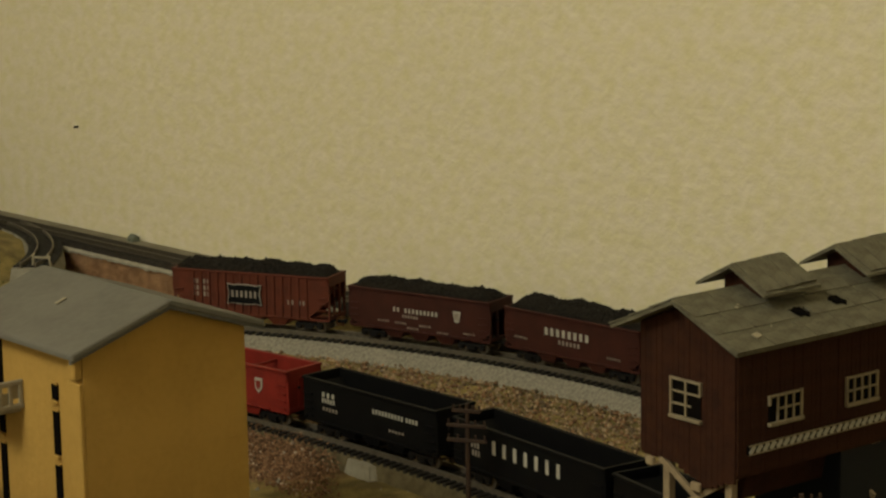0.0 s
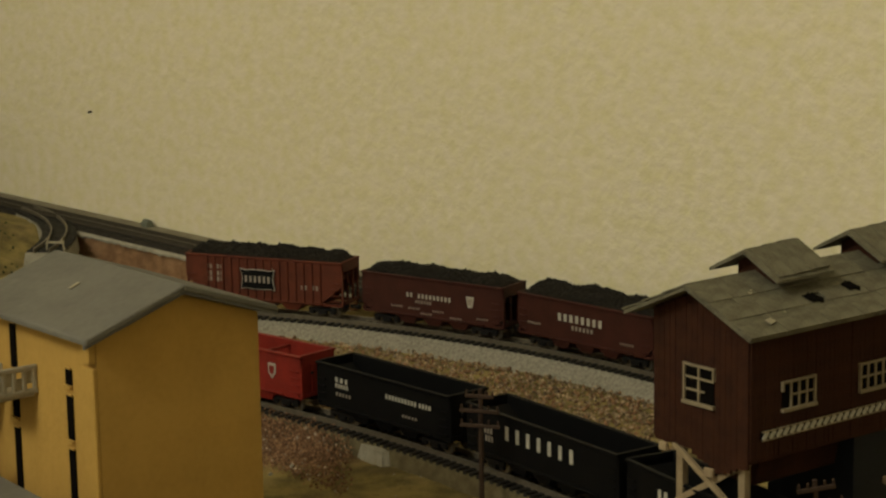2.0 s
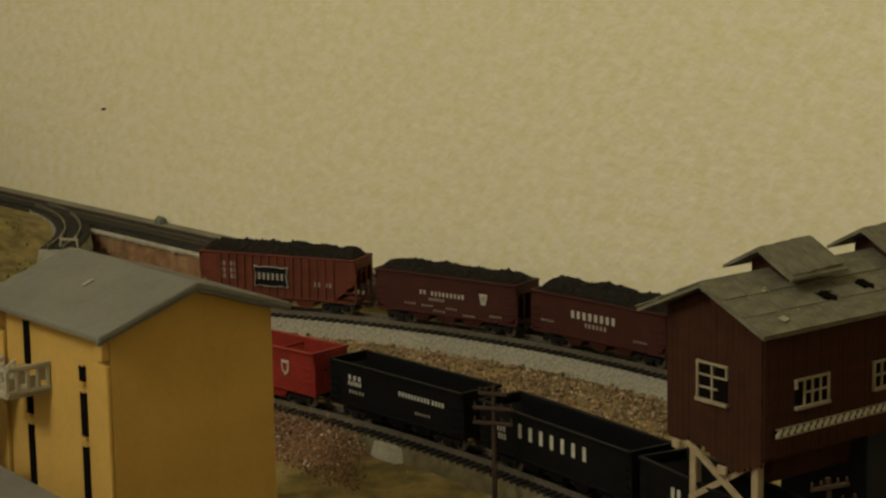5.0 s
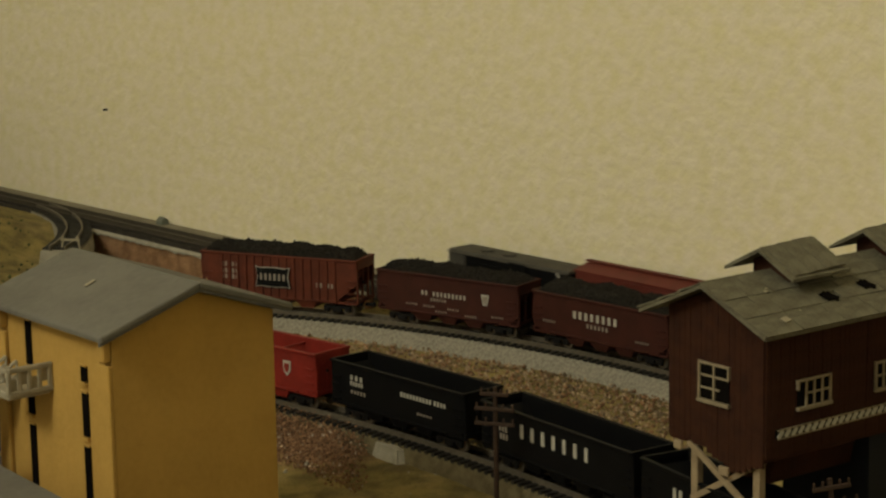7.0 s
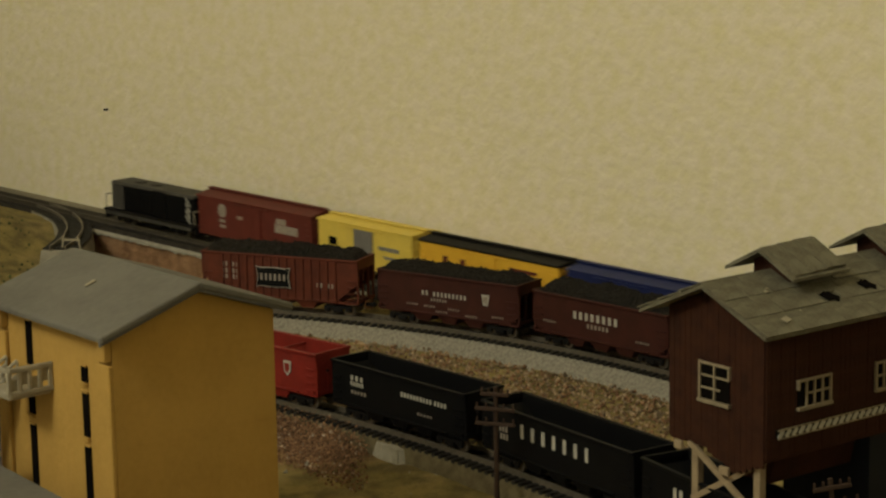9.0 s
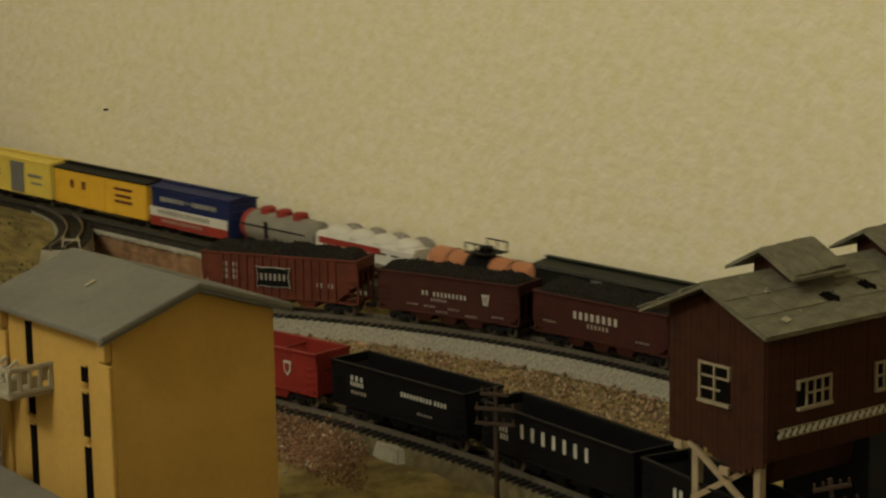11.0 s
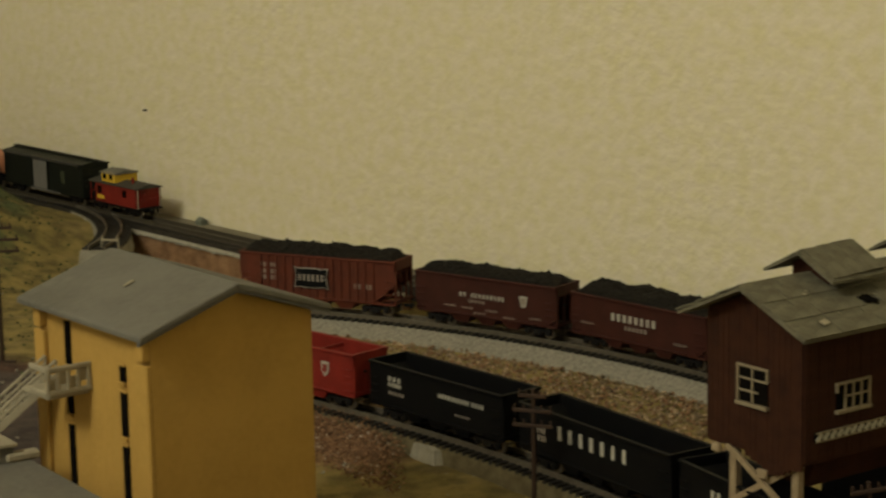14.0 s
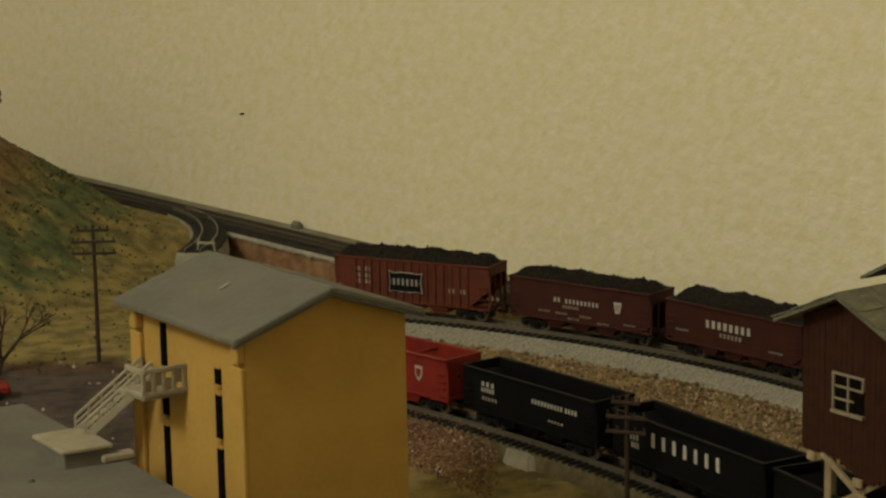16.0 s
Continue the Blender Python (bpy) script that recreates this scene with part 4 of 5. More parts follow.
    s = part("roof_patch", bm, CREAM, t, "pale chip on the roof")
    s.matrix_local = pose(0.0152, 0.0381, ZE + 0.0014 + 0.0126 * (0.0152 + 0.0052) / (W / 2 + 0.0052), 0, -19, 8)
    # balcony and stairs on the long wall
    y0, y1, out, zf = 0.0384, 0.0560, 0.0160, 0.0628
    bal = part("balcony", mesh_of(box, (-out / 2 - 0.0005, (y0 + y1) / 2, zf), (out - 0.001, y1 - y0, 0.0014), 0.0002), CREAM, t, "cream balcony")
    for z in (zf + 0.0012, zf + 0.0090):
        part("balcony_rail", mesh_of(box, (-out / 2, y0, z), (out, 0.0012, 0.0018), 0.0003), CREAM, bal)
        part("balcony_rail", mesh_of(box, (-out, (y0 + y1) / 2 - 0.003, z), (0.0012, y1 - y0 - 0.006, 0.0018), 0.0003), CREAM, bal)
    for i in range(5):
        part("baluster", mesh_of(box, (-0.0010 - (out - 0.0012) * i / 4, y0, zf + 0.0050), (0.0015, 0.0010, 0.0072), 0.0002), CREAM, bal)
    for i in range(4):
        part("panel", mesh_of(box, (-0.0010 - (out - 0.0012) * (i + 0.5) / 4, y0 + 0.0003, zf + (0.0036 if i % 2 else 0.0062)), (0.0036, 0.0006, 0.0048), 0.0002), CREAM, bal)
    return t


def outside_stairs():
    """Stairs from the low roof up to the balcony, with open railings."""
    t = thing("outside_stairs", pose(-0.1042, 0.6975, 0, 0, 0, 35.0), "cream plastic outside stairs with open railings on a block", "stairs")
    a, b = Vector((-0.0340, 0.0600, 0.0445)), Vector((-0.0135, 0.0500, 0.0640))
    n = 9
    for i in range(n):
        p = a.lerp(b, (i + 0.5) / n)
        part("tread", mesh_of(box, (0, 0, 0), (0.0030, 0.0075, 0.0010), 0, Matrix.Translation(p)), CREAM, t)
    across = Vector((0, 0.0042, 0))
    for sd in (-1, 1):
        bm = bmesh.new()
        q = (b - a).to_track_quat("X", "Z").to_matrix().to_4x4()
        box(bm, (0, 0, 0), ((b - a).length, 0.0009, 0.0026), 0.0002, Matrix.Translation((a + b) / 2 + across * sd) @ q)
        part("stringer", bm, CREAM, t)
        up = Vector((0, 0, 0.0055))
        part("handrail", mesh_of(rod, a + across * sd + up, b + across * sd + up, 0.0006, seg=6), CREAM, t)
        part("middle_rail", mesh_of(rod, a + across * sd + up * 0.55, b + across * sd + up * 0.55, 0.0005, seg=6), CREAM, t)
        for k in range(6):
            p = a.lerp(b, k / 5) + across * sd
            part("baluster", mesh_of(rod, p, p + up, 0.0005, seg=6), CREAM, t)
    blk = part("base_block", mesh_of(box, (-0.0400, 0.053, 0.0405), (0.0160, 0.0240, 0.0075), 0.0004), ROOF_GREY, t, "grey block")
    part("base_cap", mesh_of(box, (-0.0400, 0.053, 0.0449), (0.0180, 0.0260, 0.0014), 0.0003), CREAM, blk)
    part("pipe", mesh_of(box, (-0.0290, 0.042, 0.0405), (0.0120, 0.0045, 0.0030), 0.0008), CREAM, t)
    return t


def low_house():
    t = thing("low_building", pose(-0.1042, 0.6975, 0, 0, 0, 35.0), "low building with a flat pale grey roof beside the yellow house", "building")
    part("walls", mesh_of(box, (-0.076, 0.026, 0.0155), (0.096, 0.206, 0.0430), 0.0005), STUCCO, t, "ochre walls")
    part("roof", mesh_of(box, (-0.076, 0.026, 0.0377), (0.100, 0.212, 0.0026), 0.0006), ROOF_GREY, t, "flat pale grey roof")
    for k, (x, y) in enumerate(((-0.062, 0.035), (-0.085, 0.02))):
        part("roof_vent", mesh_of(rod, (x, y, 0.0385), (x, y, 0.0400), 0.0010, seg=10), ROOF_EDGE, t)
    return t


def mullion_window(t, m, w, h, cols, rows, broken=False):
    """A framed window with glazing bars, in the plane z-x of m, facing -y."""
    f = part("window", mesh_of(box, (0, 0.0002, 0), (w, 0.0008, h)), DARK, t)
    f.matrix_local = m
    b = 0.0008
    far = 1 if rows == 3 else -1                 # the side whose frame has broken away
    for x in (-w / 2, w / 2):
        if broken and x * far > 0:
            part("window_frame", mesh_of(box, (x, -0.0004, h * 0.33), (0.0007, 0.0010, h * 0.30)), FRAME_CREAM, f)
            continue
        part("window_frame", mesh_of(box, (x, -0.0004, 0), (0.0008, 0.0010, h + 0.001)), FRAME_CREAM, f)
    part("window_frame", mesh_of(box, (0, -0.0004, h / 2), (w + 0.001, 0.0010, 0.0007)), FRAME_CREAM, f)
    part("window_sill", mesh_of(box, (0, -0.0007, -h / 2 - 0.0002), (w + 0.001, 0.0014, 0.0011)), FRAME_CREAM, f)
    for i in range(1, cols):
        part("glazing_bar", mesh_of(box, (-w / 2 + w * i / cols, -0.0004, 0), (b * 0.8, 0.0008, h)), FRAME_CREAM, f)
    for i in range(1, rows):
        part("glazing_bar", mesh_of(box, (0, -0.00035, -h / 2 + h * i / rows), (w, 0.0007, b * 0.8)) if not broken or i > 1 else
             mesh_of(box, (-far * w * 0.16, -0.00035, -h / 2 + h * i / rows), (w * 0.68, 0.0007, b * 0.8)), FRAME_CREAM, f)
    if broken:
        part("torn_pane", mesh_of(prism, [(-0.0002, -h * 0.02), (0.0, h * 0.13), (0.0002, -h * 0.02)], far * w * 0.05, far * w * 0.40), FRAME_CREAM, f)


def mine():
    t = thing("mine_building", pose(0.0866, 0.6988, 0, 0, 0, 37.62), "red-brown boarded mine tipple on pale timber stilts with shingled roof", "building")
    H, LN = 0.0213, 0.150          # half width, length
    ZB, ZE, ZR = 0.0443, 0.0876, 0.0976
    prof = [(-H, ZB), (H, ZB), (H, ZE), (0, ZR - 0.001), (-H, ZE)]
    part("end_wall", mesh_of(prism, prof, 0, 0.0018), MINE, t)
    part("end_wall", mesh_of(prism, prof, LN - 0.0018, LN), MINE, t)
    for sd in (1, -1):
        part("long_wall", mesh_of(box, (LN / 2, sd * (H - 0.0009), (ZB + ZE) / 2), (LN - 0.0036, 0.0018, ZE - ZB)), MINE, t)
    part("floor_deck", mesh_of(box, (LN / 2, 0, ZB - 0.0006), (LN, 2 * H, 0.0014)), MINE, t)
    # upright boards on the two walls in view
    n = 17
    for i in range(n):
        y = -H + (i + 0.5) * 2 * H / n
        top = ZE + (ZR - 0.001 - ZE) * (1 - abs(y) / H) - 0.0006
        low = ZB - random.uniform(0, 0.0012) - 0.0062 * max(0.0, 1 - abs(y + H * 0.42) / (0.75 * H))
        part("board", mesh_of(box, (-0.0003, y, (top + low) / 2), (0.0007 + 0.0003 * random.random(), 2 * H / n - 0.00012, top - low)), MINE, t)
    bw = 0.0021
    me = bpy.data.meshes.new("board")
    bm = mesh_of(box, (0, 0, (ZB + ZE) / 2), (bw - 0.00012, 0.0007, ZE - ZB))
    bm.to_mesh(me)
    bm.free()
    me.materials.append(MINE)
    for i in range(int(LN / bw)):
        ob = new("board", me)
        ob.parent = t
        ob.location = ((i + 0.5) * bw, -H - 0.0002 + random.uniform(-0.0001, 0.0001), 0)
    # roof of two shingled slopes with an uneven eave
    HO = 0.0284
    ZL = ZE - (ZR - ZE) * (HO - H) / H + 0.001
    for sd in (1, -1):
        part("roof_slab", mesh_of(prism, [(0, ZR + 0.0006), (sd * HO, ZL + 0.0006), (sd * HO, ZL - 0.0006), (0, ZR - 0.0006)], -0.0075, LN + 0.004), SHINGLE, t)
        run = math.hypot(HO, ZR - ZL)
        ang = math.degrees(math.atan2(ZR - ZL, HO))
        for r in range(6):
            x = -0.0078
            while x < LN:
                w = random.uniform(0.010, 0.022)
                if sd == -1 and r in (2, 3) and (0.026 < x < 0.031 or 0.045 < x < 0.049):
                    x += 0.008
                    continue
                d = (r + 0.55) * run / 6
                sh = part("roof_sheet", mesh_of(box, (0, 0, 0), (w - 0.0004, run / 6 + 0.0014, 0.0005)), SHINGLE, t)
                sh.matrix_local = pose(x + w / 2, sd * d * math.cos(radians(ang)), ZR - d * math.sin(radians(ang)) + 0.0011 + r % 2 * 0.0002, -sd * (ang - 1.2 + random.uniform(-1, 1)), 0, random.uniform(-0.6, 0.6))
                x += w
    for x, yh in ((0.0318, 0.0178), (0.0512, 0.0160)):
        bm = mesh_of(box, (0, 0, 0), (0.0052, 0.0040, 0.0004))
        box(bm, (0, 0, 0), (0.0030, 0.0056, 0.00044), 0, pose(0.0008, -0.0004, 0, 0, 0, 33))
        box(bm, (0, 0, 0), (0.0022, 0.0022, 0.00048), 0, pose(-0.0016, 0.0008, 0, 0, 0, 20))
        hole = part("roof_hole", bm, DARK, t, "torn dark hole in the roof")
        hole.matrix_local = pose(x, -yh, ZR - yh * math.tan(radians(ang)) + 0.0019, ang, 0, 12)
    # raised roof monitors
    for x0, x1 in ((0.0212, 0.0425), (0.0705, 0.0950)):
        mon = part("monitor", mesh_of(prism, [(-0.0080, 0.088), (0.0080, 0.088), (0.0080, 0.1008), (0, 0.1049), (-0.0080, 0.1008)], x0 + 0.003, x1 - 0.002), MINE, t)
        for sd in (1, -1):
            bm = bmesh.new()
            prism(bm, [(0, 0.1062), (sd * 0.0152, 0.0985), (sd * 0.0152, 0.0975), (0, 0.1051)], x0 - 0.003, x1 + 0.002)
            part("monitor_roof", bm, SHINGLE, mon)
            for k in range(3):
                bm = mesh_of(box, (0, 0, 0), ((x1 - x0) / 3 + 0.0016, 0.0156, 0.0005))
                sh = part("roof_sheet", bm, SHINGLE, mon)
                sh.matrix_local = pose(x0 + (k + 0.5) * (x1 - x0) / 3, sd * 0.0074, 0.1028 + 0.0003 * k, -sd * 26.8, 0, random.uniform(-2, 2))
    ch = part("roof_chip", mesh_of(box, (0, 0, 0), (0.0040, 0.0024, 0.0004), 0.0001), CREAM, t, "pale chip on the roof")
    ch.matrix_local = pose(0.0058, -0.0242, ZR - 0.0242 * math.tan(radians(ang)) + 0.0020, ang, 0, 20)
    for x, y, w, g in ((0.0108, -0.0105, 0.0020, 30), (0.0125, -0.0092, 0.0010, 10), (0.0150, -0.0215, 0.0011, 50)):
        ch = part("roof_chip", mesh_of(box, (0, 0, 0), (w, w * 0.55, 0.0003), 0.0001), CREAM, t)
        ch.matrix_local = pose(x, y, ZR + y * math.tan(radians(ang)) + 0.0020, ang, 0, g)
    # windows
    mullion_window(t, pose(-0.0008, 0.0, 0.0652, 0, 0, -90), 0.0132, 0.0122, 2, 3, broken=True)
    for x in (0.0208, 0.0570, 0.095, 0.133):
        mullion_window(t, pose(x, -H - 0.0008, 0.0632, 0, 0, 0), 0.0146, 0.0088, 4, 2, broken=x < 0.03)
    # striped warning board along the lower wall
    brd = part("warning_board", mesh_of(box, (0.0565, -H - 0.0010, 0.0519), (0.105, 0.0010, 0.0028)), DARK, t, "black and cream striped warning board")
    for i in range(34):
        st = part("stripe", mesh_of(box, (0, 0, 0), (0.0015, 0.0004, 0.0031)), SIGN, brd)
        st.matrix_local = pose(0.0055 + i * 0.0031, -H - 0.0016, 0.0519, 0, 42, 0)
    # added dark block, keeps lit ground from showing between cars and floor
    part("dark_gap_block", mesh_of(prism, [(-0.0130, 0.0432), (0.0130, 0.0432), (0.0100, 0.0312), (-0.0100, 0.0312)], 0.0140, 0.0580), MINE, t, "dark block added to close the lit gap above the cars")
    for z in (0.0533, 0.0505):
        part("board_edge", mesh_of(box, (0.0565, -H - 0.0017, z), (0.105, 0.0004, 0.0004)), FRAME_CREAM, brd)
    # stilts and cross braces
    for x in (0.003, 0.070, 0.110, 0.146):
        for y in (-0.0162, 0.0118):
            part("stilt", mesh_of(box, (x, y, 0.0190), (0.0030, 0.0030, 0.0500), 0.0003), TIMBER, t)
        for sg in (1, -1):
            b = part("cross_brace", mesh_of(box, (0, 0, 0), (0.0012, 0.0380, 0.0019)), TIMBER, t)
            b.matrix_local = pose(x - 0.0022 - 0.0007 * sg, -0.0036, 0.0335, sg * 31, 0, 0)
        part("brace_block", mesh_of(box, (x - 0.0040, -0.0045, 0.0372), (0.0014, 0.0042, 0.0030), 0.0003), TIMBER, t)
    part("corner_plate", mesh_of(box, (-0.0016, 0.0158, 0.0418), (0.0018, 0.0036, 0.0028), 0.0004), TIMBER, t)
    # the lower storey past the track, with the shade beneath put into its colour
    part("lower_wall", mesh_of(box, (0.1005, 0.001, 0.0190), (0.097, 2 * H - 0.004, 0.0490)), paint("blue_black_shaded_lower", (0.012, 0.014, 0.018), 0.7, (0.008, 0.009, 0.011)), t, "blue-black lower storey with the shade put into its colour")
    return t


def telephone_pole(m, height, turn, label, arm=1.0):
    t = thing("telephone_pole", m @ pose(0, 0, 0, 0, 0, turn), label, "telephone pole", "telephone poles")
    part("pole", mesh_of(rod, (0, 0, -0.002), (0, 0, height), 0.0011, 0.0008), POLE, t)
    for k, w in enumerate((0.015 * arm, 0.021 * arm, 0.021 * arm)):
        z = height - 0.0025 - k * 0.0055
        a = part("crossarm", mesh_of(box, (0, -0.0011, z), (w, 0.0010, 0.0013), 0.0002), POLE, t)
        for x in (-0.45, -0.22, 0.22, 0.45):
            part("insulator", mesh_of(rod, (x * w, -0.0011, z + 0.0005), (x * w, -0.0011, z + 0.0022), 0.0004, seg=6), POLE, a)
    part("foot", mesh_of(box, (0, 0, 0.0004), (0.0120, 0.0040, 0.0010), 0.0003), POLE, t)
    return t


def bare_tree(m, seed):
    rng = random.Random(seed)
    t = thing("bare_tree", m, "leafless brown model tree with thin branches", "tree")
    part("trunk", mesh_of(rod, (0, 0, -0.002), (0.001, 0, 0.010), 0.0011, 0.0008), BRANCH, t)
    def limb(bm, p, d, ln, r, k):
        q = p + d * ln
        rod(bm, p, q, r, r * 0.6, 5)
        if k:
            for _ in range(3):
                e = (d + Vector((rng.uniform(-.8, .8), rng.uniform(-.8, .8), rng.uniform(-0.1, .5)))).normalized()
                limb(bm, p.lerp(q, rng.uniform(0.5, 1)), e, ln * rng.uniform(0.55, 0.8), r * 0.6, k - 1)
    for _ in range(6):
        bm = bmesh.new()
        limb(bm, Vector((0.001, 0, rng.uniform(0.006, 0.010))), Vector((rng.uniform(-1, 1), rng.uniform(-.7, .7), rng.uniform(0.4, 1))).normalized(), 0.015, 0.0009, 3)
        part("branch", bm, BRANCH, t)
    return t


def stones(name, label, count, seed, place, size, mat):
    """Loose stones strewn over the ground, one mesh."""
    rng = np.random.default_rng(seed)
    V, F = [], []
    base = np.array(((1, 0, 0), (-1, 0, 0), (0, 1, 0), (0, -1, 0), (0, 0, 1), (0, 0, -1)), float)
    tris = ((0, 2, 4), (2, 1, 4), (1, 3, 4), (3, 0, 4), (2, 0, 5), (1, 2, 5), (3, 1, 5), (0, 3, 5))
    made = 0
    while made < count:
        x, y, z = place(rng)
        if z is None:
            continue
        r = rng.uniform(*size) * rng.uniform(0.7, 1.3)
        pts = base * r * rng.uniform(0.55, 1.25, (6, 1))
        a = rng.uniform(0, 6.28)
        rot = np.array(((math.cos(a), -math.sin(a), 0), (math.sin(a), math.cos(a), 0), (0, 0, 1)))
        o = len(V)
        V.extend((pts @ rot.T + (x, y, z)).tolist())
        F.extend([(o + i, o + j, o + k) for i, j, k in tris])
        made += 1
    me = bpy.data.meshes.new(name)
    me.from_pydata(V, [], F)
    me.materials.append(mat)
    return tagged(new(name, me), label, "gravel", "", "stuff")


def near_track(x, y, at, s0, s1, n=60):
    best = 9.0
    for i in range(n):
        p, _ = at(s0 + (s1 - s0) * i / (n - 1))
        best = min(best, math.hypot(p.x - x, p.y - y))
    return best


def loose_stones():
    def bank(rng):
        s = rng.uniform(-0.10, 0.30)
        p, h = coal_at(s)
        d = rng.uniform(0.0158, 0.19)
        x, y = p.x + math.sin(radians(h)) * d, p.y - math.cos(radians(h)) * d
        k = near_track(x, y, front_at, -0.17, 0.34)
        q, hh = front_at(0)
        side = (x + 0.0135) * 0.755 + (y - 0.866) * 0.656
        if k < 0.0125 or side < 0.0:
            return x, y, None
        return x, y, float(ground_z(np.array([x]), np.array([y]))[0][0]) + rng.uniform(-0.0002, 0.0012)
    stones("gravel_bank", "loose tan and brown gravel between the two sidings", 8500, 4, bank, (0.0004, 0.0011), STONE)
    stones("gravel_crumbs", "dull reddish crumbs among the gravel", 6000, 21, bank, (0.0004, 0.0011), RED_STONE)

    def rubble(rng):
        x, y = rng.uniform(-0.12, -0.02), rng.uniform(0.80, 0.95)
        side = (x + 0.0135) * 0.755 + (y - 0.866) * 0.656
        near = near_track(x, y, front_at, -0.17, 0.1, 30)
        if near < 0.0056 or side > 0 or y - 0.868 < -1.45 * (x + 0.042) - 0.030 + abs(rng.normal(0, 0.020)) - 0.020 or x > -0.030 - abs(rng.normal(0, 0.014)):
            return x, y, None
        heap = 0.0078 * max(0.0, 1 - (near - 0.0056) / 0.026)
        return x, y, float(ground_z(np.array([x]), np.array([y]))[0][0]) + rng.uniform(-0.0004, 0.0010) + heap * rng.uniform(0.55, 1.0)
    stones("rubble", "reddish brown rubble heaped beside the loading track", 10000, 7, rubble, (0.00025, 0.0007), RED_STONE)
    stones("rubble_chips", "pale chips among the reddish rubble", 260, 17, rubble, (0.0004, 0.0010), PALE_STONE)

    def chips(rng):
        x, y = rng.uniform(-0.30, 0.06), rng.uniform(0.74, 1.25)
        if near_track(x, y, front_at, -0.17, 0.34, 30) < 0.012 or near_track(x, y, coal_at, -0.2, 0.2, 30) < 0.02:
            return x, y, None
        return x, y, float(ground_z(np.array([x]), np.array([y]))[0][0]) + 0.0004
    stones("pale_chips", "pale stone chips scattered on the ground", 260, 9, chips, (0.0005, 0.0015), PLASTER)

    def turf(rng):
        x, y = rng.uniform(-0.46, -0.18), rng.uniform(1.0, 1.42)
        z, u, s, hill = ground_z(np.array([x]), np.array([y]))
        if u[0] > -0.03 or rng.uniform() > 0.12 + 18 * float(hill[0]) * (hill[0] < 0.045):
            return x, y, None
        return x, y, float(z[0]) + 0.0004
    stones("scrub", "clumps of green scrub on the hillside", 2600, 12, turf, (0.0004, 0.0012), TURF_TUFT)


def retaining_wall():
    t = thing("retaining_wall", frame_pose(-0.02, -0.0125, MAIN_Z - 0.0120), "low pinkish-brown stone retaining wall below the main line", "wall", "", "structure")
    part("wall_face", mesh_of(box, (-0.012, 0, 0.0025), (0.294, 0.0020, 0.0160)), BRICK_FACE, t)
    bm = bmesh.new()
    bmesh.ops.create_grid(bm, x_segments=150, y_segments=4, size=1.0)
    for v in bm.verts:
        x, k = v.co.x * 0.147 - 0.012, v.co.y
        low = 0.0014 + 0.0020 * noise.noise(Vector((x * 70, 1, 0))) + 0.0012 * noise.noise(Vector((x * 260, 5, 0)))
        v.co = (x, -0.0034 + 0.0020 * max(0.0, k) - 0.0004 * noise.noise(Vector((x * 200, k * 3, 7))), 0.0120 - (1 - k) * 0.5 * (0.0014 + 0.7 * max(0.0, low)))
    part("coping", bm, PLASTER, t, "uneven pale plaster edge")
    # uneven plastered rock face in front of the slab
    bm = bmesh.new()
    bmesh.ops.create_grid(bm, x_segments=130, y_segments=10, size=1.0)
    for v in bm.verts:
        x, z = v.co.x * 0.146 - 0.012, v.co.y * 0.0078
        v.co = (x, -0.0016 - 0.0009 * noise.noise(Vector((x * 90, z * 160, 2))) - 0.0005 * noise.noise(Vector((x * 300, z * 300, 5))), z + 0.0026)
    part("rock_face", bm, BRICK_FACE, t, "mottled pinkish rock face")
    return t


def track_gate():
    """A little cream barrier frame standing over the spur."""
    t = thing("track_gate", pose(-0.2105, 1.2580, 0.0045, 0, 0, -14), "small cream barrier frame across the spur track", "barrier")
    for x in (-0.0060, 0.0060):
        part("post", mesh_of(rod, (x, 0, -0.002), (x * 0.7, 0, 0.0085), 0.0006, seg=6), CREAM, t)
    part("cross_bar", mesh_of(box, (0, 0, 0.0060), (0.0110, 0.0010, 0.0012)), CREAM, t)


def plaster_patch():
    bm = bmesh.new()
    outline = [(-0.0366, 0.8865), (-0.0345, 0.8720), (-0.0298, 0.8590), (-0.0245, 0.8500), (-0.0200, 0.8440), (-0.0150, 0.8470), (-0.0030, 0.8500), (-0.0090, 0.8620), (-0.0230, 0.8770)]
    mid = Vector((-0.0215, 0.8640, 0))
    ring = []
    for i in range(54):
        k = i / 54 * len(outline)
        a, b = outline[int(k)], outline[(int(k) + 1) % len(outline)]
        p = Vector((*a, 0)).lerp(Vector((*b, 0)), k % 1.0)
        p += (p - mid) * 0.10 * noise.noise(Vector((p.x * 400, p.y * 400, 1)))
        ring.append(p)
    foot = [bm.verts.new((p.x, p.y, -0.0062)) for p in ring]
    rim = [bm.verts.new((*(mid + (p - mid) * 0.80).xy, -0.0003 + 0.0005 * noise.noise(p * 500))) for p in ring]
    inner = [bm.verts.new((*(mid + (p - mid) * 0.5).xy, 0.0004 + 0.0006 * noise.noise(p * 300))) for p in ring]
    for lo, hi in ((foot, rim), (rim, inner)):
        for i in range(54):
            bm.faces.new((lo[i], lo[(i + 1) % 54], hi[(i + 1) % 54], hi[i]))
    bm.faces.new(inner)
    bm.faces.new(foot[::-1])
    bmesh.ops.recalc_face_normals(bm, faces=bm.faces)
    bmesh.ops.translate(bm, vec=(0.0015, 0.0045, 0.0006), verts=bm.verts)
    ob = part("plaster_patch", bm, PLASTER)
    tagged(ob, "bare pale plaster patch beside the loading track", "plaster")


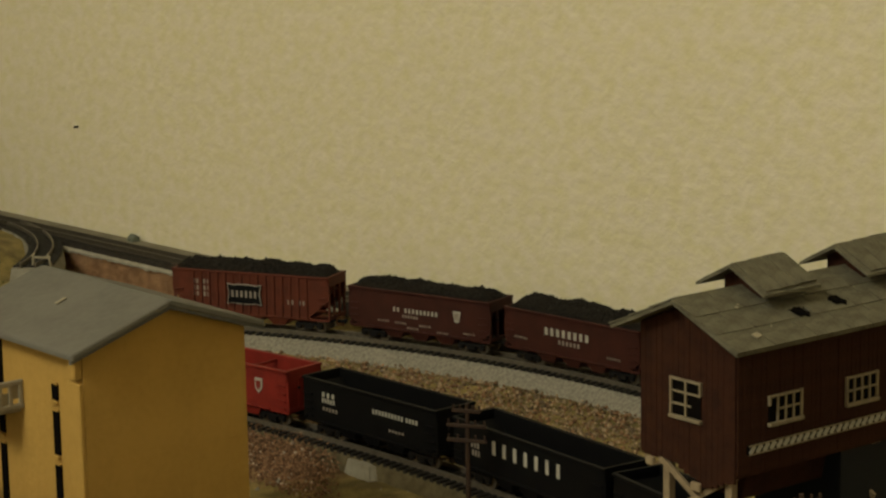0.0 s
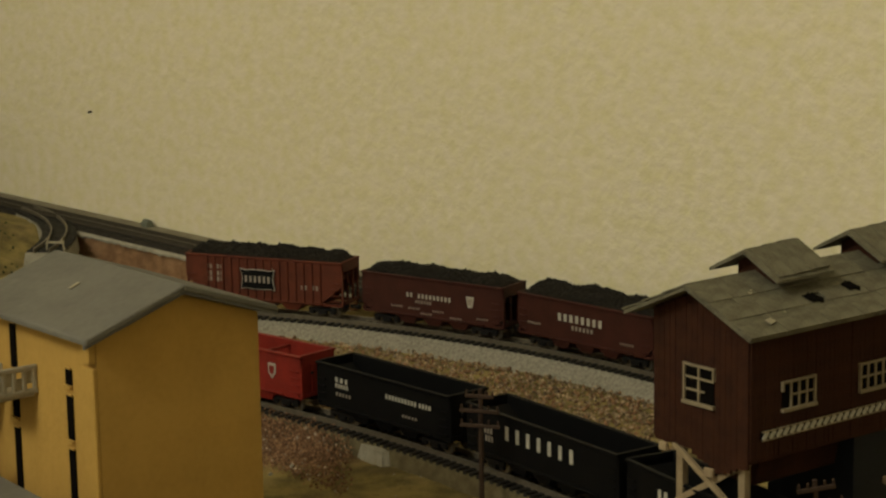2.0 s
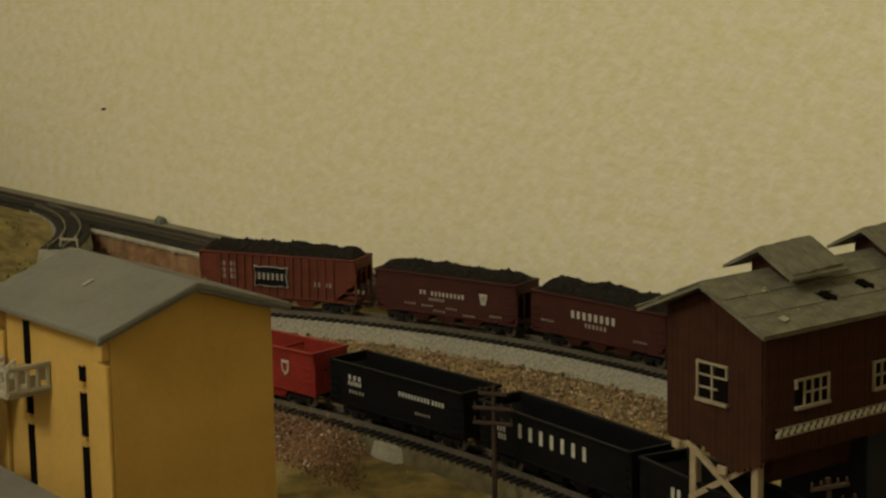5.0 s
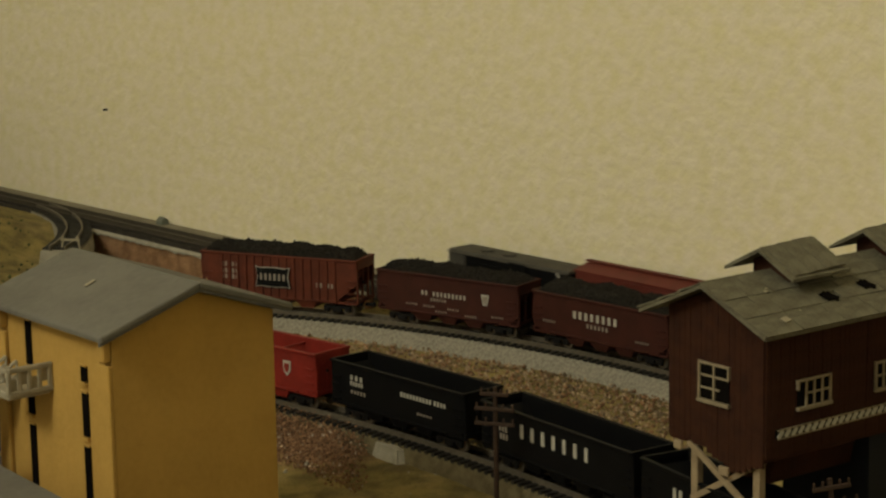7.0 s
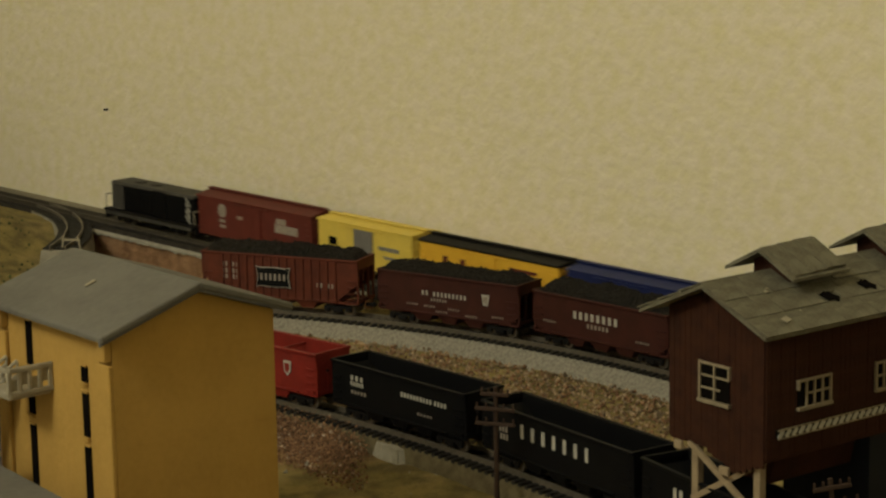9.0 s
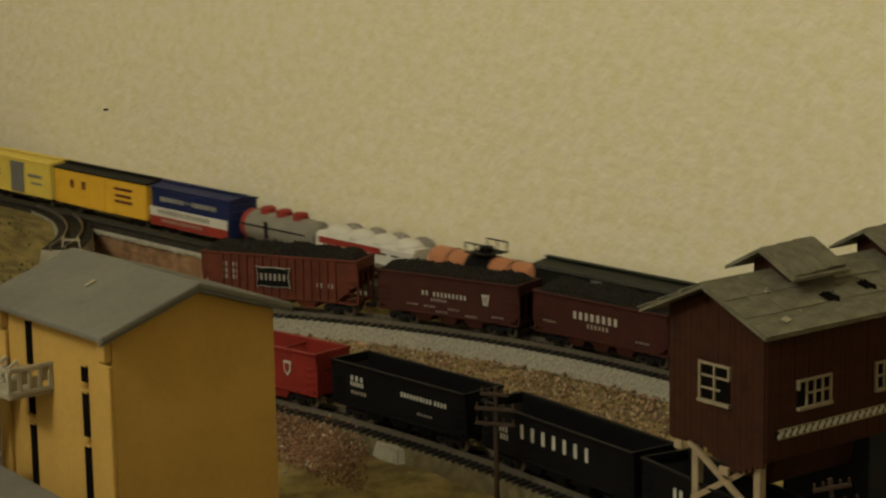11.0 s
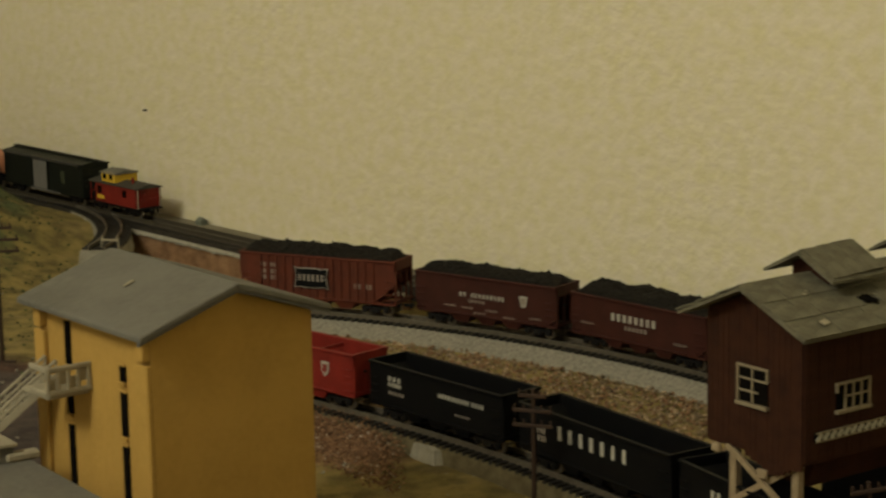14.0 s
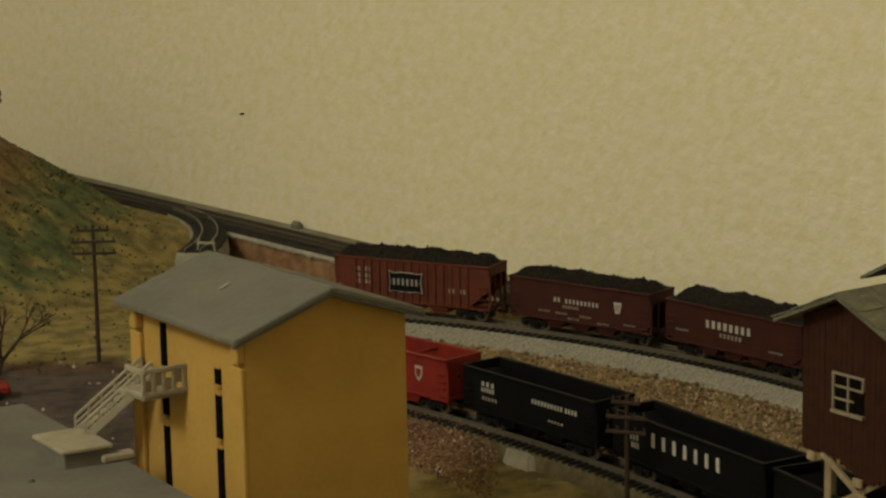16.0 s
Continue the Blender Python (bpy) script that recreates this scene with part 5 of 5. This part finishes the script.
def brown_tree():
    """A small autumn-brown tree high on the hill."""
    x, y = -0.3660, 1.360
    z = float(ground_z(np.array([x]), np.array([y]))[0][0])
    t = thing("autumn_tree", pose(x, y, z), "small model tree with a rust-brown crown on the hill", "tree")
    top = 0.090 - z
    part("trunk", mesh_of(rod, (0, 0, -0.003), (0.001, 0, top * 0.8), 0.0012, 0.0006), BRANCH, t)
    rng = random.Random(31)
    bm = bmesh.new()
    for _ in range(420):
        d = Vector((rng.gauss(0, 1), rng.gauss(0, 1), rng.gauss(0, 1))).normalized() * rng.uniform(0.3, 1) ** 0.5
        c = Vector((d.x * 0.0150, d.y * 0.0150, top - 0.006 + d.z * 0.0105))
        bmesh.ops.create_icosphere(bm, subdivisions=1, radius=rng.uniform(0.0008, 0.0018), matrix=Matrix.Translation(c))
    part("crown", bm, paint("rust_foliage", (0.16, 0.075, 0.025), 0.95, (0.08, 0.04, 0.015), 300, 0.8, island=0.4), t)


def red_sign():
    t = thing("red_car", pose(-0.2655, 0.965, -0.005, 0, 0, 20), "small red toy car on the dark road", "car")
    part("body", mesh_of(box, (0, 0, 0.0042), (0.026, 0.011, 0.0050), 0.0012), BRIGHT_RED, t)
    part("cabin", mesh_of(box, (-0.001, 0, 0.0082), (0.013, 0.0098, 0.0040), 0.0014), BRIGHT_RED, t)
    for x in (-0.008, 0.008):
        for y in (-0.0052, 0.0052):
            part("wheel", mesh_of(rod, (x, y - 0.0008, 0.0020), (x, y + 0.0008, 0.0020), 0.0020, seg=12), UNDER, t)


room()
ground()
parked_cars()
train()
yellow_house()
low_house()
outside_stairs()
mine()
telephone_pole(pose(0.1170, 0.6360, -0.005) @ pose(0, 0, 0, 0, -5, 0), 0.0572, 12, "brown model telephone pole with crossarms in front of the mine", 0.8)
telephone_pole(pose(0.0180, 0.7880, -0.005), 0.047, -20, "brown model telephone pole with crossarms by the loading track", 0.72)
telephone_pole(pose(-0.2256, 1.031, -0.005), 0.067, 5, "brown model telephone pole with three crossarms on the grass")
bare_tree(pose(-0.2690, 1.010, -0.006) @ pose(0, 0, 0, 0, 12, 0), 5)
red_sign()
plaster_patch()
track_gate()
brown_tree()
retaining_wall()
tracks()
loose_stones()
motions()
